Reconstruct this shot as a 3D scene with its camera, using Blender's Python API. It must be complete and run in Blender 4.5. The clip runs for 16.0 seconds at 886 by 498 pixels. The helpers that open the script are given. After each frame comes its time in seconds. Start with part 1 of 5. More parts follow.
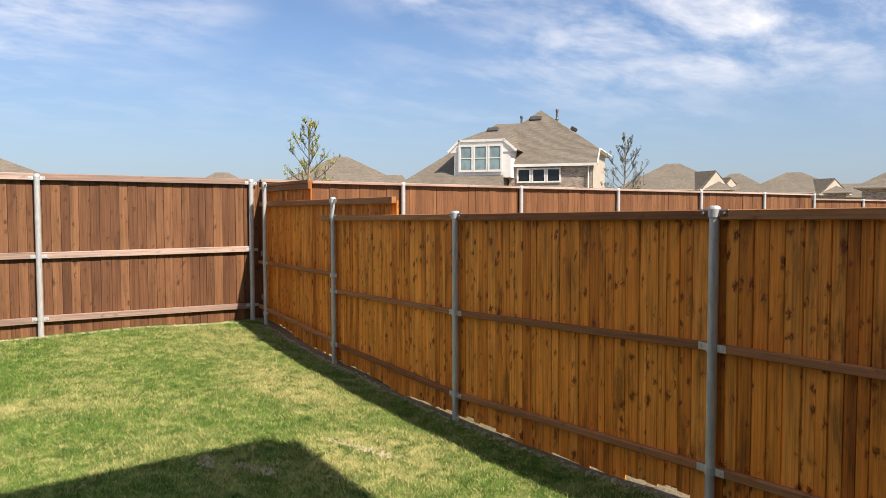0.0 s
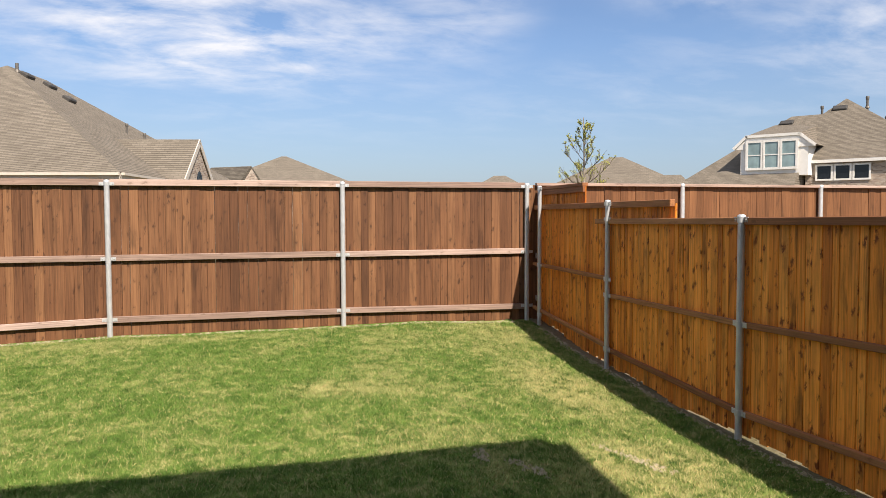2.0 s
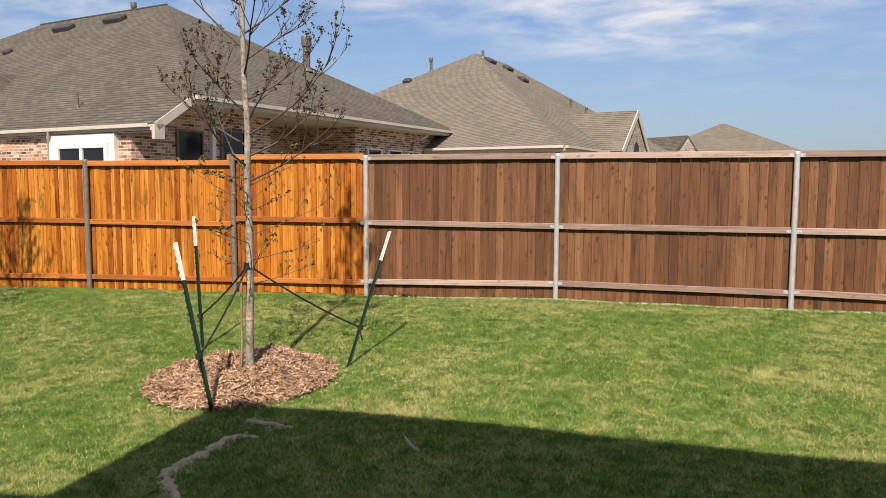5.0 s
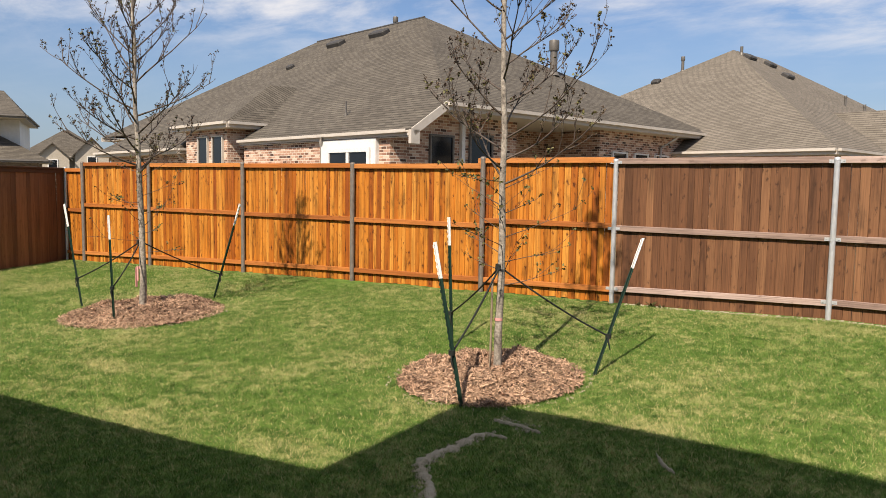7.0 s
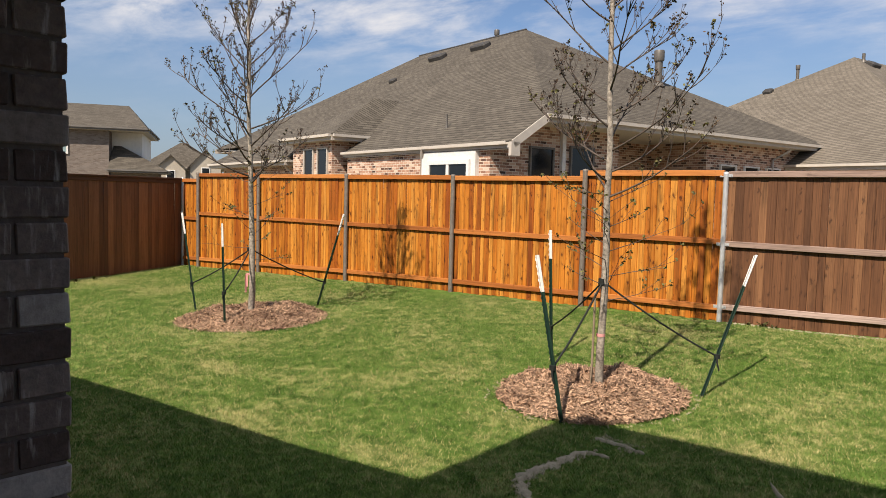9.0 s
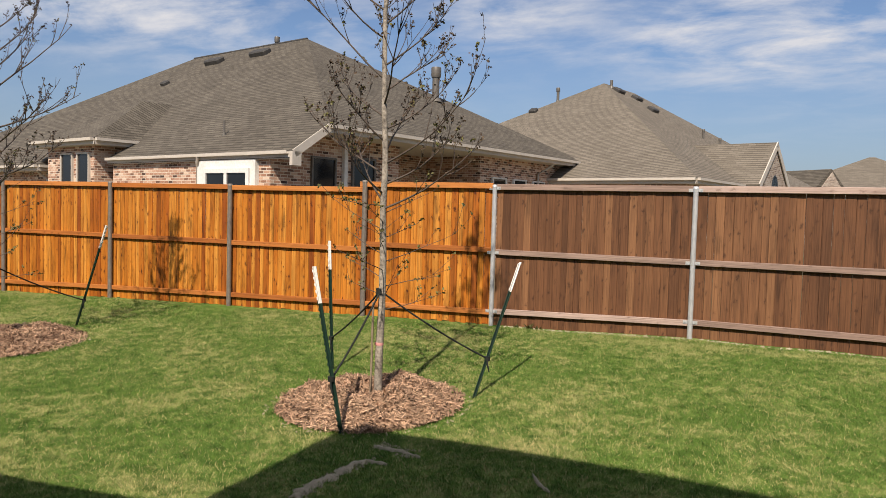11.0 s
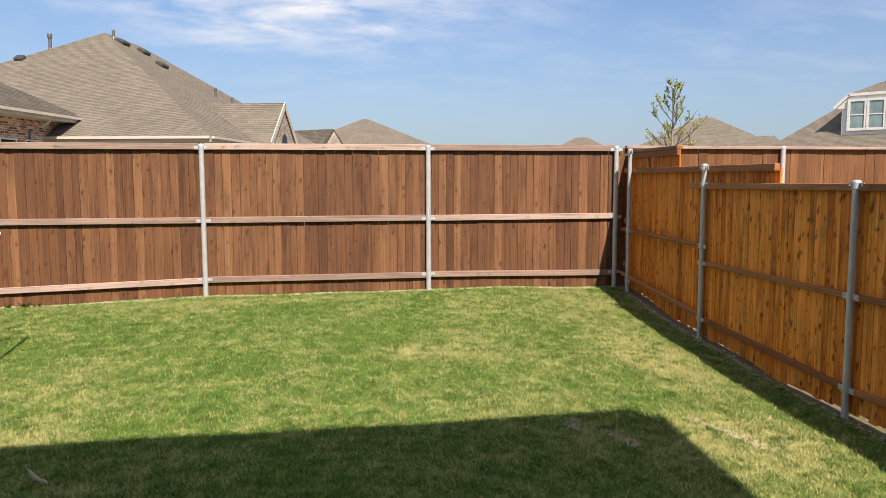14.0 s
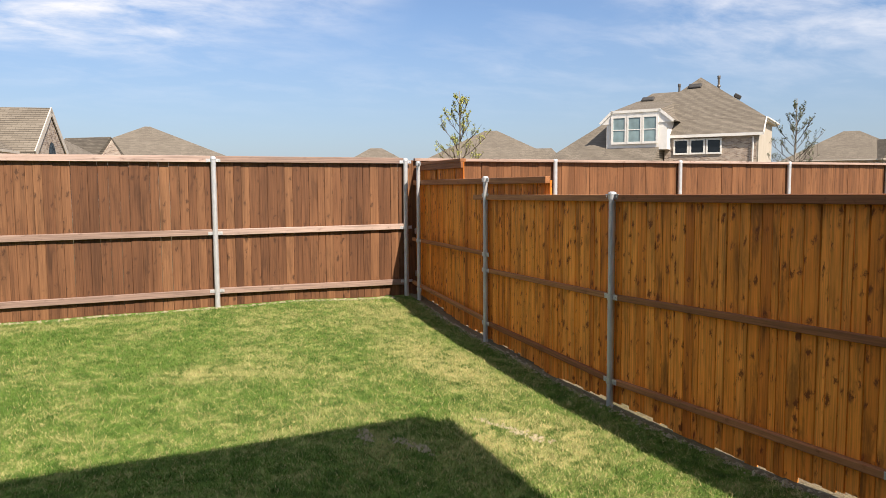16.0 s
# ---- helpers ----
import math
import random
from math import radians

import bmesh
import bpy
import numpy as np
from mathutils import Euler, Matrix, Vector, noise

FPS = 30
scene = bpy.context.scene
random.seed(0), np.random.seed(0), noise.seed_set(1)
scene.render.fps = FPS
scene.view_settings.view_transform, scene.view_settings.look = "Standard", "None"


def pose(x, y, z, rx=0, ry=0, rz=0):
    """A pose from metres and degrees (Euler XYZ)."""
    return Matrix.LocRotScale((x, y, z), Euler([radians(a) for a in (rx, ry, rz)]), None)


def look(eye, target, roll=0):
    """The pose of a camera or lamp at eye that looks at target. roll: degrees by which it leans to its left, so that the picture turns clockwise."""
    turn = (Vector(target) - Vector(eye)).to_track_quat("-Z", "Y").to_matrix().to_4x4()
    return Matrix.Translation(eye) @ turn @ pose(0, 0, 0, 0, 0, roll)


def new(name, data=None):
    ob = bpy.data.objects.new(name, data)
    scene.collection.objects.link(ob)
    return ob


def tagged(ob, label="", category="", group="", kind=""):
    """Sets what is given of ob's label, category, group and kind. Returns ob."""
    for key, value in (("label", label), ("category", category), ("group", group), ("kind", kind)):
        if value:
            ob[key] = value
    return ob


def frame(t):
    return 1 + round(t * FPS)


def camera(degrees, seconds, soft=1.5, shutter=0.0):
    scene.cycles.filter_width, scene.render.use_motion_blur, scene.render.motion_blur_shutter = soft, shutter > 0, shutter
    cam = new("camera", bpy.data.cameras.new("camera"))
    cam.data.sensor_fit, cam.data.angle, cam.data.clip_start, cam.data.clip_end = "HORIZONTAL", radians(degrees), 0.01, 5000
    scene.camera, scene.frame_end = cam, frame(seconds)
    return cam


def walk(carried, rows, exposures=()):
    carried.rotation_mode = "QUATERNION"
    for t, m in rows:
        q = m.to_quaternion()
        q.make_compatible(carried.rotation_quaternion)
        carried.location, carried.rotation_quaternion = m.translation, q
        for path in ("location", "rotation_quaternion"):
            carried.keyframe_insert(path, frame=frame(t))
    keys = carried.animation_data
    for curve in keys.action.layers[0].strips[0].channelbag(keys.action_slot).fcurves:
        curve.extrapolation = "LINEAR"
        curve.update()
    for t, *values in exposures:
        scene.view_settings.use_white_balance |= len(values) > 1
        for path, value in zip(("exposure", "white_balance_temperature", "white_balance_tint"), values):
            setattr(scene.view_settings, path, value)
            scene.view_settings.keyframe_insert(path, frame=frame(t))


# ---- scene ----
cam = camera(61.9, 16.0, soft=0.8)
PATH = [
    (0, (-1.126, -9.499, 1.844), (0.049, -7.884, 1.746), -0.1),
    (0.5, (-1.051, -9.484, 1.837), (-0.052, -7.753, 1.763), -0.1),
    (1, (-1.073, -9.514, 1.846), (-0.24, -7.697, 1.774), -0.2),
    (1.5, (-1.092, -9.498, 1.86), (-0.423, -7.615, 1.781), -0.2),
    (2, (-1.13, -9.495, 1.862), (-0.611, -7.566, 1.77), -0.2),
    (2.5, (-1.125, -9.47, 1.865), (-0.786, -7.503, 1.756), -0.2),
    (3, (-1.154, -9.475, 1.868), (-0.999, -7.485, 1.74), -0.1),
    (3.5, (-1.171, -9.466, 1.871), (-1.207, -7.472, 1.726), -0.1),
    (4, (-1.2, -9.469, 1.872), (-1.427, -7.488, 1.715), 0.0),
    (4.5, (-1.224, -9.474, 1.886), (-1.64, -7.525, 1.718), 0.0),
    (5, (-1.243, -9.49, 1.888), (-1.84, -7.589, 1.715), 0.2),
    (5.2, (-1.241, -9.495, 1.884), (-1.909, -7.618, 1.712), 0.3),
    (7.3, (-1.415, -9.479, 1.89), (-2.636, -7.903, 1.722), 1.1),
    (7.5, (-1.422, -9.478, 1.889), (-2.679, -7.931, 1.723), 1.2),
    (8, (-1.437, -9.487, 1.886), (-2.766, -8.0, 1.727), 1.2),
    (8.2, (-1.439, -9.503, 1.889), (-2.788, -8.035, 1.732), 1.3),
    (8.7, (-1.443, -9.503, 1.889), (-2.817, -8.050, 1.741), 1.4),
    (9.25, (-1.43, -9.5, 1.889), (-2.779, -8.023, 1.755), 1.5),
    (10.3, (-1.391, -9.491, 1.888), (-2.536, -7.855, 1.777), 1.7),
    (10.5, (-1.393, -9.494, 1.887), (-2.471, -7.814, 1.78), 1.7),
    (11, (-1.378, -9.464, 1.901), (-2.274, -7.678, 1.8), 1.6),
    (11.5, (-1.356, -9.468, 1.908), (-2.045, -7.593, 1.809), 1.5),
    (12, (-1.32, -9.433, 1.901), (-1.799, -7.494, 1.797), 1.2),
    (12.5, (-1.291, -9.424, 1.9), (-1.558, -7.446, 1.78), 1.0),
    (13, (-1.274, -9.408, 1.892), (-1.337, -7.414, 1.744), 0.6),
    (13.5, (-1.24, -9.43, 1.879), (-1.111, -7.441, 1.705), 0.2),
    (14, (-1.205, -9.407, 1.881), (-0.894, -7.44, 1.688), -0.1),
    (14.5, (-1.181, -9.414, 1.895), (-0.705, -7.482, 1.693), -0.2),
    (15, (-1.187, -9.43, 1.893), (-0.562, -7.541, 1.698), -0.4),
    (15.5, (-1.145, -9.432, 1.891), (-0.405, -7.583, 1.709), -0.5),
    (16, (-1.134, -9.433, 1.905), (-0.306, -7.62, 1.737), -0.4),
]
walk(cam, [(t, look(eye, target, roll)) for t, eye, target, roll in PATH],
     exposures=[(0, 0.86, 6900, 14), (2, 0.8, 6900, 14), (3.5, 0.66, 6900, 14), (5, 0.56, 6900, 14), (7.5, 0.55, 6900, 14), (8.2, 0.52, 6900, 14), (10.5, 0.37, 6900, 14), (11, 0.35, 6900, 14), (12.5, 0.5, 6900, 14), (14, 0.74, 6900, 14), (16, 0.84, 6900, 14)])

# ---- world, sun ----
SUN_EL, SUN_X, SUN_Y = radians(47.5), 0.195, -0.981
world = bpy.data.worlds.new("sky")
scene.world = world
world.use_nodes = True
wn, wl = world.node_tree.nodes, world.node_tree.links
wn.clear()


def wnode(kind, **sets):
    n = wn.new(kind)
    for k, v in sets.items():
        n.inputs[k].default_value = v
    return n


sky = wn.new("ShaderNodeTexSky")
sky.sky_type, sky.sun_disc = "NISHITA", False
sky.sun_elevation, sky.sun_rotation = SUN_EL, math.atan2(SUN_X, SUN_Y)
sky.air_density, sky.dust_density, sky.ozone_density = 1.0, 0.6, 2.0
tc = wn.new("ShaderNodeTexCoord")
sep = wn.new("ShaderNodeSeparateXYZ")
wl.new(tc.outputs["Generated"], sep.inputs[0])
# cloud sheet: the direction projected on a flat layer, so that wisps flatten towards the horizon
lift = wn.new("ShaderNodeMath")
lift.operation, lift.inputs[1].default_value = "ADD", 0.16
wl.new(sep.outputs[2], lift.inputs[0])
flat = wn.new("ShaderNodeVectorMath")
flat.operation = "DIVIDE"
wl.new(tc.outputs["Generated"], flat.inputs[0])
comb = wn.new("ShaderNodeCombineXYZ")
for i in range(3):
    wl.new(lift.outputs[0], comb.inputs[i])
wl.new(comb.outputs[0], flat.inputs[1])
spin = wn.new("ShaderNodeMapping")
spin.inputs["Rotation"].default_value = (0, 0, radians(-25))
spin.inputs["Scale"].default_value = (0.95, 1.45, 0.0)
wl.new(flat.outputs[0], spin.inputs[0])
wisps = wnode("ShaderNodeTexNoise", Scale=2.7, Detail=9.0, Roughness=0.60, Distortion=0.25)
broad = wnode("ShaderNodeTexNoise", Scale=0.55, Detail=3.0, Roughness=0.5)
wl.new(spin.outputs[0], wisps.inputs["Vector"])
wl.new(spin.outputs[0], broad.inputs["Vector"])
ramp = wn.new("ShaderNodeValToRGB")
ramp.color_ramp.elements[0].position, ramp.color_ramp.elements[1].position = 0.45, 0.68
wl.new(wisps.outputs[0], ramp.inputs[0])
ramp2 = wn.new("ShaderNodeValToRGB")
ramp2.color_ramp.elements[0].position, ramp2.color_ramp.elements[1].position = 0.36, 0.54
wl.new(broad.outputs[0], ramp2.inputs[0])


def wmath(op, a, b):
    n = wn.new("ShaderNodeMath")
    n.operation, n.use_clamp = op, True
    for i, v in enumerate((a, b)):
        if isinstance(v, float):
            n.inputs[i].default_value = v
        else:
            wl.new(v, n.inputs[i])
    return n.outputs[0]


def bank(az, el, wide, tall, weight):
    """A bank of cloud by its bearing and height in degrees."""
    a, e = radians(az), radians(el)
    v = wn.new("ShaderNodeVectorMath")
    v.operation = "SUBTRACT"
    wl.new(tc.outputs["Generated"], v.inputs[0])
    v.inputs[1].default_value = (math.sin(a) * math.cos(e), math.cos(a) * math.cos(e), math.sin(e))
    m = wn.new("ShaderNodeVectorMath")
    m.operation = "MULTIPLY"
    wl.new(v.outputs[0], m.inputs[0])
    m.inputs[1].default_value = (1 / radians(wide), 1 / radians(wide), 1 / radians(tall))
    q = wn.new("ShaderNodeVectorMath")
    q.operation = "LENGTH"
    wl.new(m.outputs[0], q.inputs[0])
    r = wn.new("ShaderNodeMapRange")
    r.interpolation_type = "SMOOTHSTEP"
    r.inputs[1].default_value, r.inputs[2].default_value = 0.25, 1.0
    r.inputs[3].default_value, r.inputs[4].default_value = weight, 0.0
    wl.new(q.outputs["Value"], r.inputs[0])
    return r.outputs[0]


banks = 0.0
for b in ((54, 12, 20, 7, 0.7), (14, 15, 10, 6, 0.5), (-3, 13, 17, 5.5, 1.0), (-21, 15, 8, 5, 0.7), (-52, 15, 22, 7, 0.9), (-70, 12, 14, 5, 0.6), (34, 17, 9, 4, 0.4)):
    banks = wmath("ADD", banks, bank(*b))
soft = wn.new("ShaderNodeValToRGB")
soft.color_ramp.elements[0].position, soft.color_ramp.elements[1].position = 0.36, 0.66
wl.new(wisps.outputs[0], soft.inputs[0])
thin = wmath("MULTIPLY", wmath("MULTIPLY", ramp.outputs[0], ramp2.outputs[0]), 0.3)
amount = wmath("ADD", thin, wmath("MULTIPLY", banks, soft.outputs[0]))
fade = wn.new("ShaderNodeMapRange")
fade.inputs[1].default_value, fade.inputs[2].default_value = 0.07, 0.22
wl.new(sep.outputs[2], fade.inputs[0])
amount2 = wn.new("ShaderNodeMath")
amount2.operation = "MULTIPLY"
wl.new(amount, amount2.inputs[0])
wl.new(fade.outputs[0], amount2.inputs[1])
# thin haze near the ground
haze = wn.new("ShaderNodeMapRange")
haze.inputs[1].default_value, haze.inputs[2].default_value = 0.0, 0.22
haze.inputs[3].default_value, haze.inputs[4].default_value = 0.7, 0.0
wl.new(sep.outputs[2], haze.inputs[0])
hazed = wnode("ShaderNodeMixRGB", Color2=(2.25, 2.95, 4.1, 1))
wl.new(haze.outputs[0], hazed.inputs[0])
blue = wnode("ShaderNodeMixRGB", Fac=1.0, Color2=(0.79, 0.90, 1.05, 1))
blue.blend_type = "MULTIPLY"
wl.new(sky.outputs[0], blue.inputs[1])
wl.new(blue.outputs[0], hazed.inputs[1])
# added thin cirrus overhead, out of sight, thickens upwards to lift the fill light
fill_veil = wn.new("ShaderNodeMapRange")
fill_veil.inputs[1].default_value, fill_veil.inputs[2].default_value, fill_veil.inputs[4].default_value = 0.26, 0.8, 0.5
wl.new(sep.outputs[2], fill_veil.inputs[0])
cover = wn.new("ShaderNodeMath")
cover.operation, cover.use_clamp = "ADD", True
wl.new(amount2.outputs[0], cover.inputs[0])
wl.new(fill_veil.outputs[0], cover.inputs[1])
clouded = wnode("ShaderNodeMixRGB", Color2=(6.9, 7.25, 7.8, 1))
wl.new(cover.outputs[0], clouded.inputs[0])
wl.new(hazed.outputs[0], clouded.inputs[1])
bg = wnode("ShaderNodeBackground", Strength=0.079)
wl.new(clouded.outputs[0], bg.inputs[0])
wout = wn.new("ShaderNodeOutputWorld")
wl.new(bg.outputs[0], wout.inputs[0])

sun = new("sun", bpy.data.lights.new("sun", "SUN"))
sun.data.energy, sun.data.angle, sun.data.color = 4.8, radians(0.53), (1.0, 0.93, 0.82)
sun.matrix_world = look((0, 0, 0), (-SUN_X, -SUN_Y, -math.tan(SUN_EL)))


# ---- mesh helpers ----
def box(bm, x0, x1, y0, y1, z0, z1, m=None):
    vs = [Vector((x, y, z)) for z in (z0, z1) for y in (y0, y1) for x in (x0, x1)]
    vs = [bm.verts.new(m @ v if m else v) for v in vs]
    for f in ((0, 2, 3, 1), (4, 5, 7, 6), (0, 1, 5, 4), (2, 6, 7, 3), (0, 4, 6, 2), (1, 3, 7, 5)):
        bm.faces.new([vs[i] for i in f])


def tube(bm, points, radii, n=8, close=True):
    rings, up = [], Vector((0.31, 0.17, 0.94))
    for i, p in enumerate(points):
        a, b = points[max(i - 1, 0)], points[min(i + 1, len(points) - 1)]
        d = (Vector(b) - Vector(a)).normalized()
        s = d.cross(up if abs(d.dot(up)) < 0.95 else Vector((1, 0, 0))).normalized()
        c = s.cross(d)
        rings.append([bm.verts.new(Vector(p) + radii[i] * (math.cos(k * math.tau / n) * s + math.sin(k * math.tau / n) * c)) for k in range(n)])
    for r, q in zip(rings, rings[1:]):
        for k in range(n):
            bm.faces.new((r[k], r[(k + 1) % n], q[(k + 1) % n], q[k])).smooth = True
    if close:
        bm.faces.new([bm.verts.new(v.co) for v in rings[0][::-1]])
        bm.faces.new([bm.verts.new(v.co) for v in rings[-1]])


def metric_uv(bm):
    """UVs in metres: u level, v up the face."""
    uv = bm.loops.layers.uv.verify()
    bm.normal_update()
    for f in bm.faces:
        n = f.normal
        h = Vector((-n.y, n.x, 0))
        h = h.normalized() if h.length > 1e-3 else Vector((1, 0, 0))
        v = n.cross(h)
        for lp in f.loops:
            lp[uv].uv = (lp.vert.co.dot(h), lp.vert.co.dot(v))


def mesh_of(name, bm, material):
    bmesh.ops.recalc_face_normals(bm, faces=bm.faces)
    metric_uv(bm)
    me = bpy.data.meshes.new(name)
    bm.to_mesh(me)
    bm.free()
    if material:
        me.materials.append(material)
    return me


def part(name, bm, material, parent=None, label=""):
    ob = new(name, mesh_of(name, bm, material))
    ob.parent = parent
    return tagged(ob, label)


def thing(name, label, category, group="", kind="", at=(0, 0, 0), turn=0):
    ob = new(name)
    ob.matrix_world = pose(*at, 0, 0, turn)
    ob.empty_display_size = 0.1
    return tagged(ob, label, category, group, kind)


def soft_box(bm, x0, x1, y0, y1, z0, z1, r):
    """A box with its edges along the longest axis chamfered."""
    b2 = bmesh.new()
    box(b2, x0, x1, y0, y1, z0, z1)
    bmesh.ops.bevel(b2, geom=list(b2.edges), offset=r, segments=1, affect="EDGES")
    me = bpy.data.meshes.new("tmp")
    b2.to_mesh(me)
    b2.free()
    bm.from_mesh(me)
    bpy.data.meshes.remove(me)


# ---- materials ----
class Nodes:
    def __init__(self, name):
        self.m = bpy.data.materials.new(name)
        self.m.use_nodes = True
        self.t = self.m.node_tree
        self.b = self.t.nodes["Principled BSDF"]

    def add(self, kind, links=(), **sets):
        n = self.t.nodes.new(kind)
        for k, v in sets.items():
            n.inputs[k.replace("_", " ")].default_value = v
        for i, src in links:
            self.t.links.new(src, n.inputs[i])
        return n

    def math(self, op, a, b=0.0, c=0.0):
        n = self.t.nodes.new("ShaderNodeMath")
        n.operation = op
        for i, v in enumerate((a, b, c)):
            if isinstance(v, (int, float)):
                n.inputs[i].default_value = v
            else:
                self.t.links.new(v, n.inputs[i])
        return n.outputs[0]

    def coords(self, which="Object", scale=(1, 1, 1), offset=None):
        src = self.add("ShaderNodeTexCoord").outputs[which]
        if offset is not None:
            v = self.t.nodes.new("ShaderNodeVectorMath")
            v.operation = "ADD"
            self.t.links.new(src, v.inputs[0])
            self.t.links.new(offset, v.inputs[1])
            src = v.outputs[0]
        mp = self.add("ShaderNodeMapping", [(0, src)])
        mp.inputs["Scale"].default_value = scale
        return mp.outputs[0]

    def noise(self, vec, scale, detail=4.0, rough=0.55, dist=0.0):
        return self.add("ShaderNodeTexNoise", [("Vector", vec)], Scale=scale, Detail=detail, Roughness=rough, Distortion=dist).outputs[0]

    def ramp(self, fac, stops, mode="LINEAR"):
        n = self.add("ShaderNodeValToRGB", [(0, fac)])
        e = n.color_ramp.elements
        n.color_ramp.interpolation = mode
        while len(e) < len(stops):
            e.new(0.5)
        for el, (p, c) in zip(e, stops):
            el.position = p
            el.color = (*c, 1) if not isinstance(c, (int, float)) else (c, c, c, 1)
        return n.outputs[0]

    def mix(self, fac, a, b, mode="MIX"):
        n = self.t.nodes.new("ShaderNodeMixRGB")
        n.blend_type = mode
        for i, v in enumerate((fac, a, b)):
            if isinstance(v, (int, float)):
                n.inputs[i].default_value = v if i == 0 else (v, v, v, 1)
            elif isinstance(v, tuple):
                n.inputs[i].default_value = (*v, 1)
            else:
                self.t.links.new(v, n.inputs[i])
        return n.outputs[0]

    def bump(self, height, strength=0.3, distance=0.01):
        n = self.add("ShaderNodeBump", [("Height", height)], Strength=strength, Distance=distance)
        self.t.links.new(n.outputs[0], self.b.inputs["Normal"])

    def done(self, colour, rough=0.6, metal=0.0, spec=0.5):
        for key, v in (("Base Color", colour), ("Roughness", rough), ("Metallic", metal)):
            if isinstance(v, (int, float)):
                self.b.inputs[key].default_value = v
            elif isinstance(v, tuple):
                self.b.inputs[key].default_value = (*v, 1)
            else:
                self.t.links.new(v, self.b.inputs[key])
        self.b.inputs["Specular IOR Level"].default_value = spec
        return self.m


def wood(name, tones, knots=0.5, streak=0.5, upright=True, rough=0.7, patch=0.35, spec=0.3, blotch=0.4, dense=1.0, knot=0.5):
    """Stained softwood; tones: dark to light board colours."""
    n = Nodes(name)
    rnd = n.add("ShaderNodeObjectInfo").outputs["Random"]
    shift = n.add("ShaderNodeCombineXYZ", [(0, n.math("MULTIPLY", rnd, 37.0)), (1, n.math("MULTIPLY", rnd, 91.0)), (2, n.math("MULTIPLY", rnd, 53.0))]).outputs[0]
    long, s = (1.8, 2) if upright else (1.0, 0)

    def sc(a, b):
        v = [a, a, a]
        v[s] = b * long
        return tuple(v)

    fine = n.noise(n.coords("Object", sc(85, 1.6), shift), 1.0, 5, 0.6, 0.3)
    wide = n.noise(n.coords("Object", sc(17, 0.8), shift), 1.0, 4, 0.6, 0.35)
    blot = n.noise(n.coords("Object", sc(5, 1.6), shift), 1.0, 3, 0.5, 0.4)
    k = len(tones)
    tone = n.math("ADD", n.math("MULTIPLY", rnd, 0.80), n.math("MULTIPLY", blot, patch))
    col = n.ramp(tone, [(i / (k - 1), c) for i, c in enumerate(tones)])
    grain = n.ramp(fine, [(0.28, 0.45), (0.52, 0.95), (0.78, 1.25)])
    col = n.mix(streak, col, grain, "MULTIPLY")
    col = n.mix(0.45 * streak, col, n.ramp(wide, [(0.32, 0.35), (0.5, 1.0), (0.75, 1.2)]), "MULTIPLY")
    stain = n.noise(n.coords("Object", sc(9, 1.5), shift), 1.0, 5, 0.65, 0.5)
    col = n.mix(blotch, col, n.ramp(stain, [(0.34, 0.44), (0.46, 0.92), (0.7, 1.15)]), "MULTIPLY")
    # knots: dark eyes with a smear along the grain, spread over the face of the board
    face = n.add("ShaderNodeSeparateXYZ", [(0, n.coords("Object", (1, 1, 1), shift))])
    warp = n.noise(n.coords("Object", sc(46, 24), shift), 1.0, 4, 0.7)
    u, v = (face.outputs[0], face.outputs[2]) if upright else (face.outputs[2], face.outputs[0])
    flat_uv = n.add("ShaderNodeCombineXYZ", [(0, n.math("ADD", n.math("MULTIPLY", u, 15.0 * dense), n.math("MULTIPLY", warp, 1.6))), (1, n.math("ADD", n.math("MULTIPLY", v, 6.8 * dense * long), n.math("ADD", n.math("MULTIPLY", fine, 0.5), n.math("MULTIPLY", warp, 0.8))))]).outputs[0]
    vor = n.add("ShaderNodeTexVoronoi", [("Vector", flat_uv)], Scale=1.0, Randomness=0.9)
    vor.voronoi_dimensions = "2D"
    pick = n.add("ShaderNodeSeparateColor", [(0, vor.outputs["Color"])])
    size = n.math("MULTIPLY", n.math("MULTIPLY", n.math("SUBTRACT", pick.outputs[0], 0.45), n.ramp(blot, [(0.36, 0.45), (0.62, 1.0)])), knot * 1.15)
    spot = n.ramp(n.math("SUBTRACT", size, vor.outputs["Distance"]), [(0.0, 0.0), (0.16, 0.9)])
    ring = n.ramp(n.math("SUBTRACT", n.math("ADD", size, 0.14), vor.outputs["Distance"]), [(0.0, 0.0), (0.25, 0.55)])
    ring = n.math("MULTIPLY", ring, n.ramp(n.math("SUBTRACT", pick.outputs[0], 0.5), [(0.0, 0.0), (0.05, 1.0)]))
    dark = tuple(0.5 * c for c in tones[0])
    col = n.mix(n.math("MULTIPLY", ring, knots), col, tones[0])
    col = n.mix(n.math("MULTIPLY", spot, knots), col, dark)
    n.bump(n.math("ADD", fine, n.math("MULTIPLY", wide, 0.6)), 0.35, 0.004)
    return n.done(col, n.ramp(fine, [(0.2, rough + 0.12), (0.8, rough - 0.08)]), 0.0, spec)


